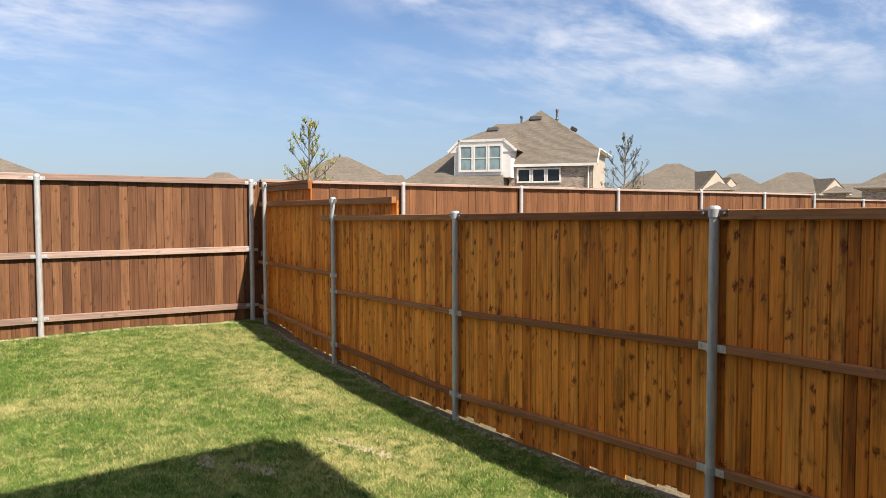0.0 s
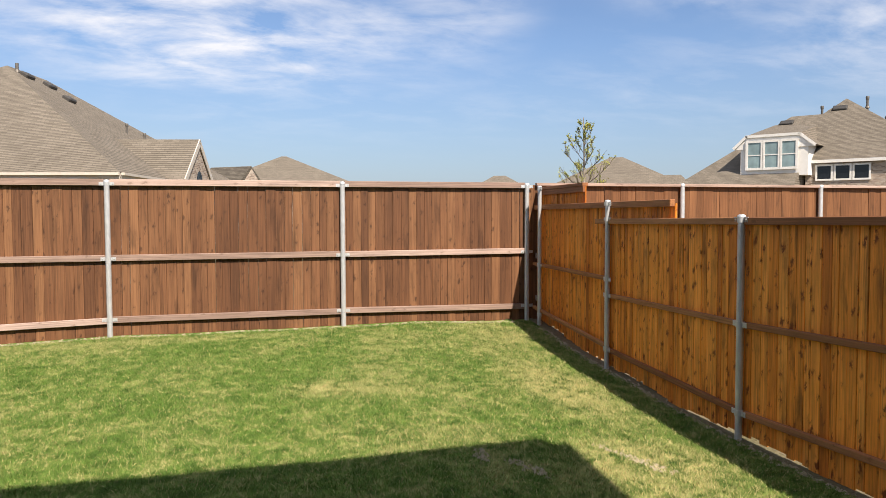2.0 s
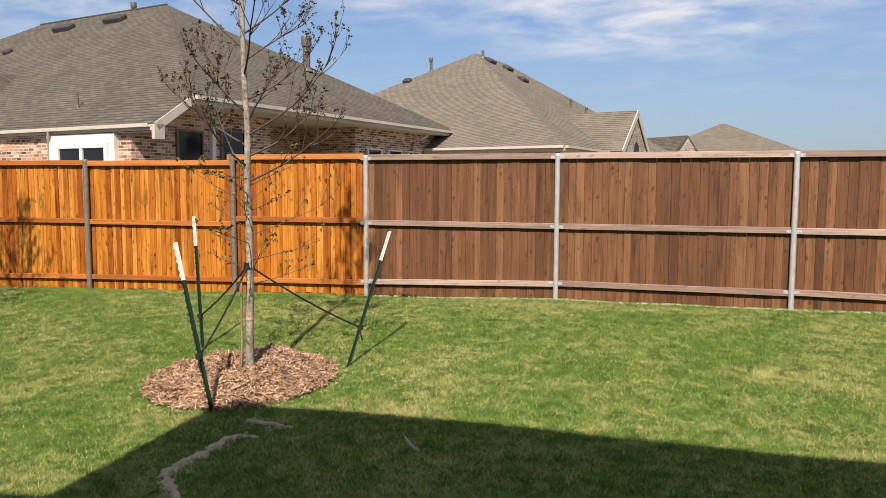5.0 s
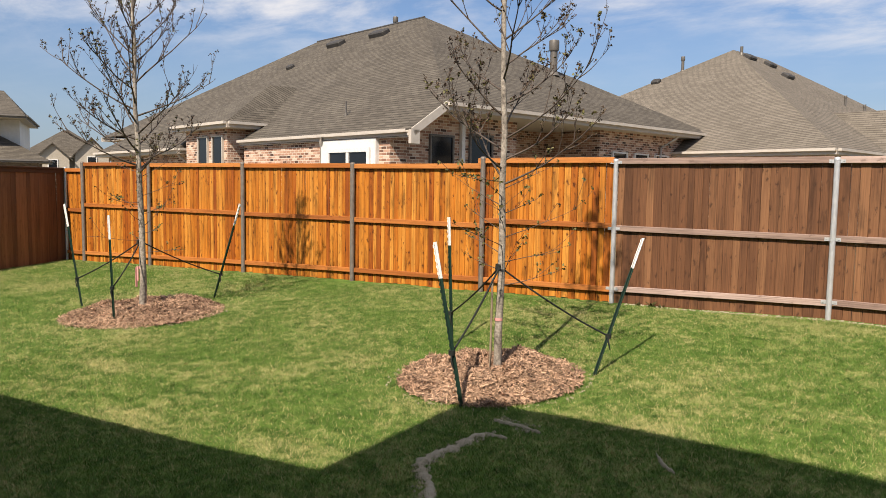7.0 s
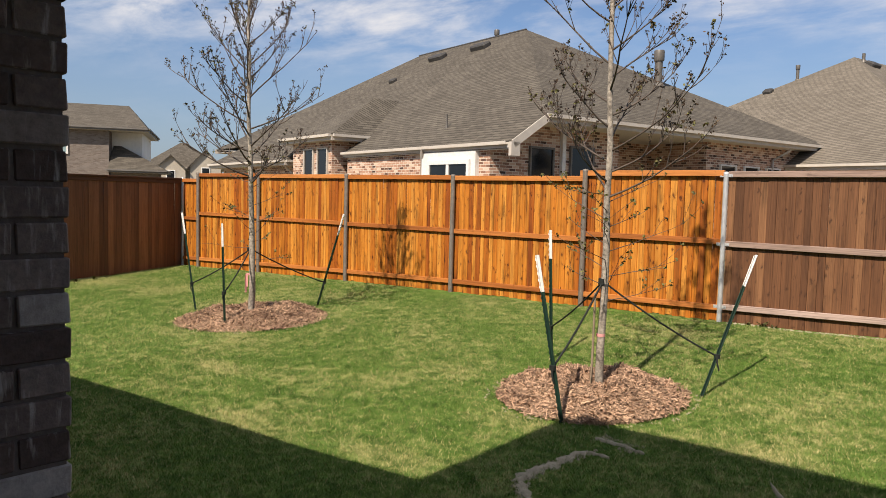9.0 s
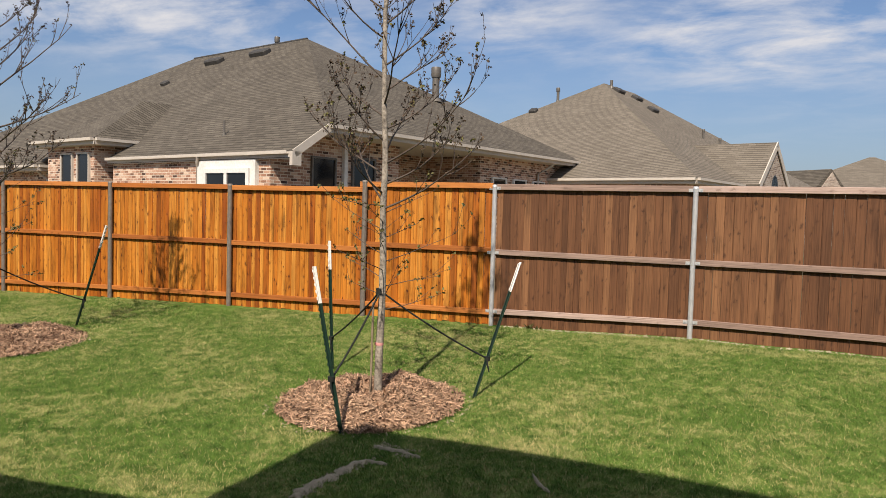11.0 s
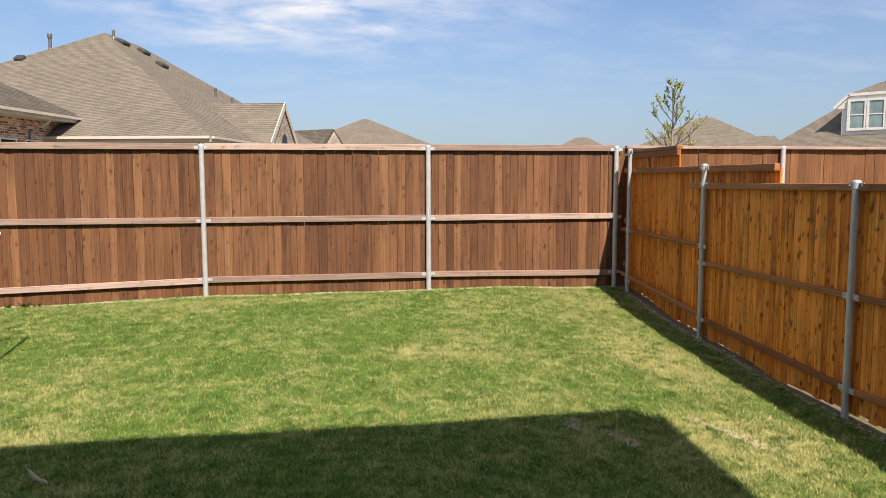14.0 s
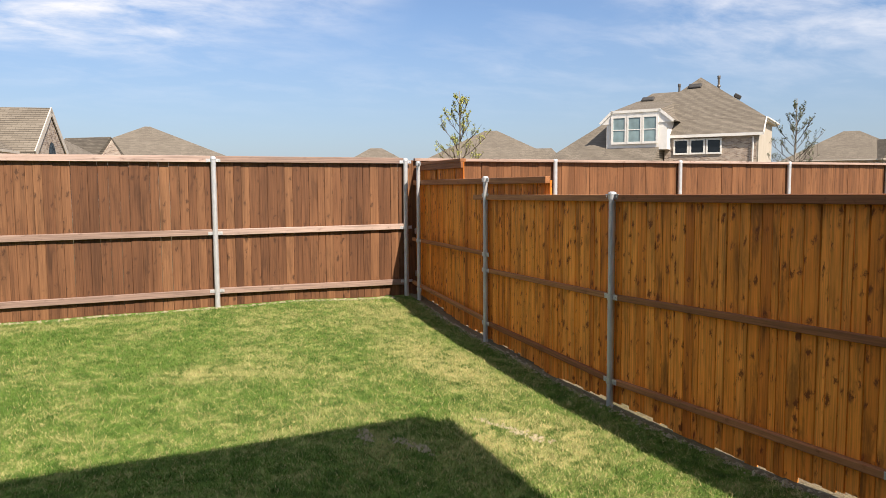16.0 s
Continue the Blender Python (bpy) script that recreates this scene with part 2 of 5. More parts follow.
DARK = wood("dark_stained_cedar", [(0.072, 0.031, 0.014), (0.125, 0.053, 0.024), (0.160, 0.069, 0.031), (0.235, 0.110, 0.050)], 0.75, 0.75, patch=0.5, blotch=0.65, dense=1.05, knot=0.52)
DARK_RAIL = wood("weathered_rail", [(0.22, 0.145, 0.115), (0.36, 0.25, 0.20), (0.47, 0.345, 0.29)], 0.5, 0.8, False, 0.8)
ORANGE = wood("orange_stained_cedar", [(0.095, 0.019, 0.004), (0.27, 0.065, 0.008), (0.41, 0.121, 0.011), (0.52, 0.184, 0.021), (0.61, 0.250, 0.040)], 0.9, 0.85, True, 0.6, 0.55, blotch=1.0, dense=1.1, knot=0.52)
ORANGE_RAIL = wood("orange_rail", [(0.27, 0.078, 0.018), (0.42, 0.135, 0.028), (0.54, 0.20, 0.05)], 0.6, 0.6, False, 0.65)
GOLD = wood("golden_stained_cedar", [(0.30, 0.072, 0.011), (0.66, 0.196, 0.023), (0.86, 0.290, 0.036), (0.92, 0.350, 0.058)], 1.0, 0.85, True, 0.55, 0.5, 0.3, blotch=1.0, dense=1.2, knot=0.64)
GOLD_RAIL = wood("brown_rail", [(0.20, 0.075, 0.03), (0.34, 0.14, 0.055), (0.44, 0.20, 0.085)], 0.6, 0.7, False, 0.6)
REAR = wood("reddish_stained_cedar", [(0.125, 0.050, 0.019), (0.17, 0.071, 0.029), (0.225, 0.098, 0.041)], 0.4, 0.8, blotch=0.6)
SIDE = wood("deep_brown_cedar", [(0.085, 0.034, 0.016), (0.17, 0.070, 0.032), (0.28, 0.12, 0.054)], 0.25, 0.6)


def galvanised(name, low, high, rough):
    n = Nodes(name)
    v = n.coords("Object", (9, 9, 3))
    a = n.noise(v, 1.5, 5, 0.6)
    c = n.noise(n.coords("Object", (60, 60, 12)), 1.0, 3)
    col = n.mix(0.5, n.ramp(a, [(0.3, low), (0.7, high)]), n.ramp(c, [(0.35, low), (0.65, high)]))
    n.bump(c, 0.15, 0.002)
    return n.done(col, n.ramp(a, [(0.3, rough + 0.15), (0.7, rough)]), 0.35)


STEEL = galvanised("galvanised_steel", (0.40, 0.41, 0.415), (0.62, 0.63, 0.63), 0.34)
STEEL_OLD = galvanised("stained_galvanised_steel", (0.13, 0.108, 0.09), (0.26, 0.225, 0.19), 0.6)


# worn places in the lawn: x, y, half-widths, weight
WORN = ((1.70, -3.2, 0.6, 1.7, 0.85), (1.45, -5.2, 0.8, 0.9, 0.85), (1.95, -0.9, 0.7, 0.7, 0.7), (-0.25, -2.85, 0.8, 0.4, 0.75), (0.4, -4.25, 0.45, 0.25, 0.6),
        (-3.1, -4.4, 0.45, 0.25, 0.9), (-4.9, -4.85, 0.5, 0.2, 0.7), (-8.36, -5.5, 0.7, 0.25, 0.8), (-6.7, -6.25, 0.9, 0.25, 0.75), (-5.2, -6.05, 0.7, 0.2, 0.75),
        (-9.5, -4.6, 0.5, 0.3, 0.85), (-10.4, -4.95, 0.7, 0.25, 0.7), (-16.9, -3.4, 1.6, 0.8, 0.75), (-2.0, -0.4, 2.4, 0.25, 0.55), (-5.0, -6.0, 0.4, 0.2, 0.6))


def grass_tone(n, vec):
    big = n.noise(vec, 0.8, 4, 0.6, 0.3)
    mid = n.noise(vec, 5.5, 6, 0.75, 0.5)
    clump = n.noise(vec, 11.0, 4, 0.7)
    worn = 0.0
    for x, y, rx, ry, k in WORN:
        q = n.add("ShaderNodeMapping", [(0, vec)])
        q.inputs["Location"].default_value = (-x / rx, -y / ry, 0)
        q.inputs["Scale"].default_value = (1 / rx, 1 / ry, 0)
        d = n.t.nodes.new("ShaderNodeVectorMath")
        d.operation = "LENGTH"
        n.t.links.new(q.outputs[0], d.inputs[0])
        worn = n.math("MAXIMUM", worn, n.ramp(d.outputs["Value"], [(0.4, k), (1.0, 0.0)]))
    speck = n.noise(vec, 26.0, 4, 0.7)
    dry = n.ramp(n.math("ADD", n.math("MULTIPLY", big, 0.28), n.math("ADD", n.math("MULTIPLY", mid, 0.38), n.math("MULTIPLY", speck, 0.34))), [(0.485, 0.0), (0.625, 0.95)])
    dry = n.math("MAXIMUM", dry, n.math("MULTIPLY", worn, n.ramp(n.math("ADD", n.math("MULTIPLY", mid, 0.6), n.math("MULTIPLY", clump, 0.4)), [(0.38, 0.0), (0.60, 1.3)])))
    green = n.ramp(mid, [(0.25, (0.052, 0.108, 0.018)), (0.5, (0.100, 0.174, 0.031)), (0.8, (0.166, 0.234, 0.053))])
    green = n.mix(0.6, green, n.ramp(clump, [(0.3, 0.45), (0.5, 1.0), (0.7, 1.5)]), "MULTIPLY")
    return n.mix(n.math("MULTIPLY", dry, 0.38), green, (0.52, 0.43, 0.20)), dry


def lawn_material():
    n = Nodes("lawn_turf")
    vec = n.coords("Object")
    col, dry = grass_tone(n, vec)
    far = n.add("ShaderNodeSeparateXYZ", [(0, vec)])
    beyond = n.math("MAXIMUM", n.math("GREATER_THAN", far.outputs[1], 0.15), n.math("MAXIMUM", n.math("LESS_THAN", far.outputs[0], -18.3), n.math("GREATER_THAN", n.math("SUBTRACT", far.outputs[0], n.math("MULTIPLY", far.outputs[1], 0.052)), 2.66)))
    dirt = n.ramp(n.noise(vec, 0.35, 4, 0.6), [(0.35, (0.13, 0.12, 0.06)), (0.6, (0.22, 0.185, 0.125))])
    col = n.mix(beyond, col, dirt)
    fine = n.noise(vec, 55.0, 4, 0.7)
    col = n.mix(0.75, col, n.ramp(fine, [(0.3, 0.45), (0.55, 1.0), (0.8, 1.35)]), "MULTIPLY")
    n.bump(n.math("ADD", fine, n.noise(vec, 14.0, 3)), 0.6, 0.03)
    return n.done(col, 0.9, 0, 0.15)


def blade_material():
    n = Nodes("grass_blades")
    vec = n.coords("Object")
    col, dry = grass_tone(n, vec)
    isl = n.add("ShaderNodeNewGeometry").outputs["Random Per Island"]
    straw = n.math("GREATER_THAN", n.math("ADD", isl, n.math("MULTIPLY", dry, 0.60)), 0.925)
    col = n.mix(n.math("MULTIPLY", straw, 0.75), col, (0.56, 0.46, 0.23))
    col = n.mix(0.6, col, n.ramp(n.math("FRACT", n.math("MULTIPLY", isl, 7.3)), [(0, 0.78), (1, 1.28)]), "MULTIPLY")
    m = n.done(col, 0.65, 0, 0.15)
    n.b.inputs["Transmission Weight"].default_value = 0.0
    return m


LAWN, BLADES = lawn_material(), blade_material()


def speckle(name, a, b, scale, rough=0.85, bump=0.4, dist=0.01, which="Object", metal=0.0, islands=0.0):
    n = Nodes(name)
    vec = n.coords(which)
    f = n.noise(vec, scale, 5, 0.65)
    g = n.noise(vec, scale * 0.12, 3, 0.5)
    col = n.ramp(n.math("ADD", n.math("MULTIPLY", f, 0.6), n.math("MULTIPLY", g, 0.4)), [(0.34, a), (0.66, b)])
    if islands:
        isl = n.add("ShaderNodeNewGeometry").outputs["Random Per Island"]
        col = n.mix(islands, col, n.ramp(isl, [(0, 0.35), (0.6, 1.0), (1, 1.7)]), "MULTIPLY")
    if bump:
        n.bump(f, bump, dist)
    return n.done(col, rough, metal, 0.3)


MULCH = speckle("bark_mulch", (0.15, 0.080, 0.050), (0.54, 0.36, 0.235), 18, 0.9, 0.6, 0.01, islands=1.0)
SOIL = speckle("pale_sandy_soil", (0.26, 0.22, 0.15), (0.45, 0.39, 0.28), 30, 0.95, 0.5)
BARK = speckle("young_bark", (0.05, 0.040, 0.032), (0.50, 0.44, 0.36), 34, 0.85, 0.8, 0.006)
TWIG = speckle("twig_bark", (0.055, 0.042, 0.034), (0.13, 0.10, 0.08), 40, 0.8, 0.2)
BUD = speckle("opening_buds", (0.045, 0.022, 0.020), (0.10, 0.07, 0.035), 9, 0.7, 0.0, islands=0.6)
NEWLEAF = speckle("new_leaves", (0.075, 0.07, 0.022), (0.17, 0.16, 0.05), 7, 0.6, 0.0, islands=0.6)
FARLEAF = speckle("spring_leaves", (0.20, 0.22, 0.045), (0.40, 0.39, 0.09), 5, 0.6, 0.0, islands=0.5)
GREYLEAF = speckle("greyish_leaves", (0.08, 0.10, 0.06), (0.19, 0.20, 0.11), 5, 0.6, 0.0, islands=0.5)
STAKE = speckle("green_post_paint", (0.007, 0.022, 0.015), (0.014, 0.040, 0.027), 30, 0.45, 0.1)
WHITE = speckle("white_paint", (0.62, 0.60, 0.55), (0.80, 0.78, 0.74), 14, 0.6, 0.1)
TRIM = speckle("cream_trim_paint", (0.46, 0.41, 0.35), (0.56, 0.51, 0.44), 6, 0.6, 0.05)
STRAP = speckle("black_strap", (0.010, 0.012, 0.011), (0.022, 0.026, 0.022), 40, 0.7, 0.1)
PINK = speckle("pink_ribbon", (0.62, 0.25, 0.23), (0.75, 0.38, 0.36), 20, 0.6, 0.1)
CANE = speckle("bamboo_cane", (0.20, 0.15, 0.10), (0.34, 0.27, 0.19), 20, 0.6, 0.1)
CONCRETE = speckle("concrete", (0.34, 0.32, 0.29), (0.48, 0.46, 0.42), 18, 0.9, 0.3)
VENT = speckle("dark_roof_vent", (0.035, 0.033, 0.032), (0.07, 0.066, 0.06), 10, 0.6, 0.1)
VENT_GREY = speckle("weathered_roof_vent", (0.12, 0.11, 0.10), (0.20, 0.185, 0.165), 10, 0.6, 0.1)
PIPE = speckle("grey_flue_pipe", (0.11, 0.10, 0.088), (0.17, 0.155, 0.135), 12, 0.5, 0.1, metal=0.3)
SOFFIT = speckle("painted_soffit", (0.50, 0.46, 0.40), (0.60, 0.55, 0.48), 5, 0.7, 0.05)
SIDING = speckle("white_siding", (0.66, 0.64, 0.60), (0.78, 0.76, 0.72), 5, 0.65, 0.05)


def glass_dark(name, tint):
    n = Nodes(name)
    v = n.noise(n.coords("UV", (1, 1, 1)), 1.2, 2)
    return n.done(n.ramp(v, [(0.3, tuple(0.6 * c for c in tint)), (0.7, tint)]), 0.05, 0.0, 0.5)


GLASS = glass_dark("window_glass", (0.012, 0.014, 0.017))
GLASS_BLIND = glass_dark("window_glass_with_blinds", (0.26, 0.36, 0.37))


def shingles(name, a, b):
    n = Nodes(name)
    vec = n.coords("UV")
    br = n.add("ShaderNodeTexBrick", [("Vector", vec)], Scale=1.0, Mortar_Size=0.012, Mortar_Smooth=0.5, Bias=0.0, Brick_Width=0.31, Row_Height=0.14)
    br.inputs["Color1"].default_value = (*a, 1)
    br.inputs["Color2"].default_value = (*b, 1)
    br.inputs["Mortar"].default_value = (*[0.80 * c for c in a], 1)
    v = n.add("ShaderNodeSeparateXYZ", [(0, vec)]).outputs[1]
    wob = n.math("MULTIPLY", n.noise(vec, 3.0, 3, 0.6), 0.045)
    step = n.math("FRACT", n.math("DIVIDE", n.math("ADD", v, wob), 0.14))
    # each course darkened in the colour along its lower edge, lighter towards its top
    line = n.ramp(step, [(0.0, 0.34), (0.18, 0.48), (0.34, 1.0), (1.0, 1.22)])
    grit = n.noise(vec, 60, 3, 0.7)
    wash = n.noise(vec, 0.5, 4, 0.6)
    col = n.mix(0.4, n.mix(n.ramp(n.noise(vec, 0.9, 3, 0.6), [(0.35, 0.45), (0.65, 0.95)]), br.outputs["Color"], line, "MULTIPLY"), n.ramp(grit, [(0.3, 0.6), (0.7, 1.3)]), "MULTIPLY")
    col = n.mix(0.35, col, n.ramp(wash, [(0.3, 0.7), (0.7, 1.2)]), "MULTIPLY")
    n.bump(n.math("ADD", n.math("MULTIPLY", step, -0.6), n.math("MULTIPLY", grit, 0.4)), 0.5, 0.012)
    return n.done(col, 0.92, 0, 0.2)


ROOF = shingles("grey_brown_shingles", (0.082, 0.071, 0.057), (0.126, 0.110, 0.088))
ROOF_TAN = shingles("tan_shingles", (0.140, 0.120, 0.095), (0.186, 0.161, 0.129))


def bricks(name, tones, mortar, w=0.21, h=0.075):
    n = Nodes(name)
    vec = n.coords("UV")
    br = n.add("ShaderNodeTexBrick", [("Vector", vec)], Scale=1.0, Mortar_Size=0.008, Mortar_Smooth=0.1, Bias=0.0, Brick_Width=w, Row_Height=h)
    br.inputs["Color1"].default_value = (0, 0, 0, 1)
    br.inputs["Color2"].default_value = (1, 1, 1, 1)
    br.inputs["Mortar"].default_value = (0.5, 0.5, 0.5, 1)
    k = len(tones)
    col = n.ramp(br.outputs["Color"], [(i / (k - 1), c) for i, c in enumerate(tones)])
    col = n.mix(0.4, col, n.ramp(n.noise(vec, 30, 4, 0.7), [(0.3, 0.6), (0.7, 1.3)]), "MULTIPLY")
    col = n.mix(br.outputs["Fac"], col, mortar)
    n.bump(n.math("MULTIPLY", br.outputs["Fac"], -1.0), 0.7, 0.008)
    return n.done(col, 0.9, 0, 0.2)


BRICK = bricks("tumbled_pink_brick", [(0.07, 0.045, 0.038), (0.34, 0.18, 0.12), (0.50, 0.30, 0.21), (0.66, 0.50, 0.38)], (0.66, 0.57, 0.46))
BRICK_TAN = bricks("tan_brick", [(0.20, 0.15, 0.12), (0.36, 0.28, 0.22), (0.45, 0.38, 0.31)], (0.46, 0.40, 0.34))


def own_brick():
    n = Nodes("dark_tumbled_brick")
    rnd = n.add("ShaderNodeObjectInfo").outputs["Random"]
    vec = n.coords("Object")
    shift = n.add("ShaderNodeCombineXYZ", [(0, n.math("MULTIPLY", rnd, 17.0)), (2, n.math("MULTIPLY", rnd, 41.0))]).outputs[0]
    v2 = n.coords("Object", (1, 1, 1), shift)
    col = n.ramp(rnd, [(0, (0.055, 0.040, 0.036)), (0.35, (0.14, 0.10, 0.086)), (0.75, (0.26, 0.21, 0.185)), (1, (0.42, 0.38, 0.35))])
    f = n.noise(v2, 38, 5, 0.7)
    drip = n.noise(n.coords("Object", (50, 50, 7), shift), 1.0, 4, 0.6)
    col = n.mix(0.6, col, n.ramp(f, [(0.3, 0.5), (0.7, 1.4)]), "MULTIPLY")
    col = n.mix(n.ramp(drip, [(0.56, 0.0), (0.70, 0.65)]), col, (0.55, 0.51, 0.47))
    n.bump(f, 0.6, 0.006)
    return n.done(col, 0.9, 0, 0.2)


OWN_BRICK = own_brick()
BRICK_GREY = bricks("grey_brown_brick", [(0.15, 0.12, 0.10), (0.19, 0.155, 0.13), (0.23, 0.19, 0.16)], (0.21, 0.18, 0.155))
MORTAR = speckle("dark_mortar", (0.12, 0.095, 0.085), (0.20, 0.17, 0.15), 40, 0.95, 0.4)


# ---- ground ----
def ground_z(x, y):
    a = np.interp(x, [-30, -17, -10, -5.3, -2.7, 2.6, 8], [-0.1, 0.16, 0.29, 0.34, 0.42, 0.455, 0.47])
    # a shallow dip and a rise along the side fence
    near_fence = np.clip((x - 1.0) / 1.3, 0, 1) * np.clip((4.5 - x) / 1.5, 0, 1)
    dip = np.interp(-0.33 - y, [-0.5, 0.3, 1.3, 2.1, 2.8, 3.5, 4.4, 5.3, 6.0, 6.6, 8.5], [-0.03, -0.06, -0.11, -0.105, -0.08, -0.085, -0.045, -0.01, 0.05, 0.13, 0.17])
    return a + 0.05 * np.clip(y, -7, 0.4) + dip * near_fence


def bumps(x, y):
    return 0.012 * np.sin(1.7 * x + 0.6 * np.sin(2.1 * y)) * np.sin(1.3 * y + 0.4) + 0.006 * np.sin(4.1 * x + 2.0 * y) * np.sin(3.3 * y - x)


def grid_mesh(name, xs, ys, zfun, material):
    X, Y = np.meshgrid(xs, ys)
    co = np.stack([X, Y, zfun(X, Y)], -1).reshape(-1, 3)
    nx, ny = len(xs), len(ys)
    i = (np.arange(ny - 1)[:, None] * nx + np.arange(nx - 1)[None]).reshape(-1)
    faces = np.stack([i, i + 1, i + nx + 1, i + nx], -1)
    me = bpy.data.meshes.new(name)
    me.from_pydata(co.tolist(), [], faces.tolist())
    me.polygons.foreach_set("use_smooth", [True] * len(faces))
    me.materials.append(material)
    return me


xs = np.concatenate([[-1500, -600, -250, -110, -60, -40, -30], np.arange(-24, 4.01, 0.2), [6, 9, 14, 25, 50, 110, 250, 600, 1500]])
ys = np.concatenate([[-1500, -600, -200, -60, -25, -15], np.arange(-11, 1.01, 0.2), [2, 4, 8, 14, 25, 50, 110, 250, 600, 1500]])
tagged(new("ground", grid_mesh("ground", xs, ys, lambda x, y: ground_z(x, y) + bumps(x, y), LAWN)), "mown green lawn with dry straw patches", "ground", kind="structure")


def floor_z(x, y):
    return float(ground_z(x, y) + bumps(x, y))


def grass(name, count, x0, x1, y0, y1, tall, label):
    rng = np.random.default_rng(4)
    x, y = rng.uniform(x0, x1, count), rng.uniform(y0, y1, count)
    keep = (y < -0.12 - 0.07 * np.clip(-5.3 - x, 0, 99)) & (x < 2.645 + 0.052 * y)
    x, y = x[keep], y[keep]
    z = ground_z(x, y) + bumps(x, y)
    a, lean = rng.uniform(0, math.tau, len(x)), rng.uniform(0.2, 1.7, len(x))
    h, w = tall * rng.uniform(0.5, 1.25, len(x)), rng.uniform(0.0016, 0.0034, len(x))
    b = rng.uniform(0, math.tau, len(x))
    co = np.empty((len(x), 3, 3))
    for k, s in ((0, -1), (1, 1)):
        co[:, k] = np.stack([x + s * w * np.cos(a), y + s * w * np.sin(a), z - 0.004], -1)
    co[:, 2] = np.stack([x + lean * h * np.cos(b), y + lean * h * np.sin(b), z + h], -1)
    me = bpy.data.meshes.new(name)
    n = len(x)
    me.vertices.add(3 * n)
    me.vertices.foreach_set("co", co.reshape(-1))
    me.loops.add(3 * n)
    me.loops.foreach_set("vertex_index", np.arange(3 * n))
    me.polygons.add(n)
    me.polygons.foreach_set("loop_start", np.arange(0, 3 * n, 3))
    me.update(calc_edges=True)
    me.materials.append(BLADES)
    tagged(new(name, me), label, "grass", kind="stuff")


grass("lawn_grass", 1150000, -9.5, 2.6, -8.6, -0.1, 0.023, "short green lawn grass with straw-coloured blades")
grass("lawn_grass", 300000, -18.0, -9.5, -8.6, -0.6, 0.030, "short green lawn grass beside the far trees")


# ---- fences ----
def picket_mesh(name, w, t, material, side=-1, c=0.0065, d=0.0125):
    """A unit-high board with worn front arrises, scaled to its height by its object; side: where its front looks."""
    prof = [(-w / 2, t / 2), (-w / 2, -t / 2 + d), (-w / 2 + c, -t / 2), (w / 2 - c, -t / 2), (w / 2, -t / 2 + d), (w / 2, t / 2)]
    bm = bmesh.new()
    a, b = [[bm.verts.new((x, -side * y, z)) for x, y in prof] for z in (0, 1)]
    bm.faces.new(a), bm.faces.new(b)
    for k in range(6):
        bm.faces.new((a[k], a[(k + 1) % 6], b[(k + 1) % 6], b[k]))
    return mesh_of(name, bm, material)


def pipe_post(parent, at, z0, z1, material, r=0.030, rails=(), label=""):
    """A round steel post with a domed cap; brackets clamp the rails."""
    bm = bmesh.new()
    tube(bm, [(0, 0, z0 - 0.1), (0, 0, z1)], [r, r], 14)
    post = part("post", bm, material, parent, label)
    post.matrix_world = pose(at[0], at[1], 0)
    bm = bmesh.new()
    tube(bm, [(0, 0, z1 - 0.03), (0, 0, z1 + 0.002), (0, 0, z1 + 0.009)], [r + 0.003, r + 0.003, r * 0.6], 14)
    part("cap", bm, material, post)
    return post


def bracket(post, z, turn, material):
    bm = bmesh.new()
    tube(bm, [(0, 0, z - 0.022), (0, 0, z + 0.022)], [0.033, 0.033], 14)
    box(bm, -0.085, 0.085, -0.005, 0.0, z - 0.02, z + 0.02)
    for s in (-0.065, 0.065):
        tube(bm, [(s, -0.004, z), (s, -0.011, z)], [0.008, 0.007], 6)
    b = part("bracket", bm, material, post)
    b.rotation_euler = (0, 0, turn)
    return b


def boards(parent, origin, turn, s0, s1, pitch, width, meshes, depth, base, top, rng, name="picket", vary=0.22):
    """Boards side by side from s0 to s1 along the fence line."""
    count = max(1, round((s1 - s0) / pitch))
    widths = [pitch * (1 + rng.choice((-1, -0.4, 0, 0.2, 0.5, 1)) * vary) for _ in range(count)]
    fit = (s1 - s0) / sum(widths)
    s = s0
    for w in widths:
        w *= fit
        s += w / 2
        x, y = origin[0] + s * math.cos(turn), origin[1] + s * math.sin(turn)
        nx, ny = -math.sin(turn), math.cos(turn)
        off = depth + rng.uniform(-0.0035, 0.0035)
        z0 = base(s) + rng.uniform(-0.015, 0.015)
        z1 = top(s) + rng.uniform(-0.006, 0.004)
        ob = new(name, meshes[rng.randrange(len(meshes))])
        ob.parent = parent
        ob.matrix_world = Matrix.Translation((x + nx * off, y + ny * off, z0)) @ Euler((rng.uniform(-0.003, 0.003), rng.uniform(-0.0012, 0.0012), turn)).to_matrix().to_4x4() @ Matrix.Diagonal((w / pitch * rng.uniform(0.985, 1.01), 1, z1 - z0, 1))
        s += w / 2


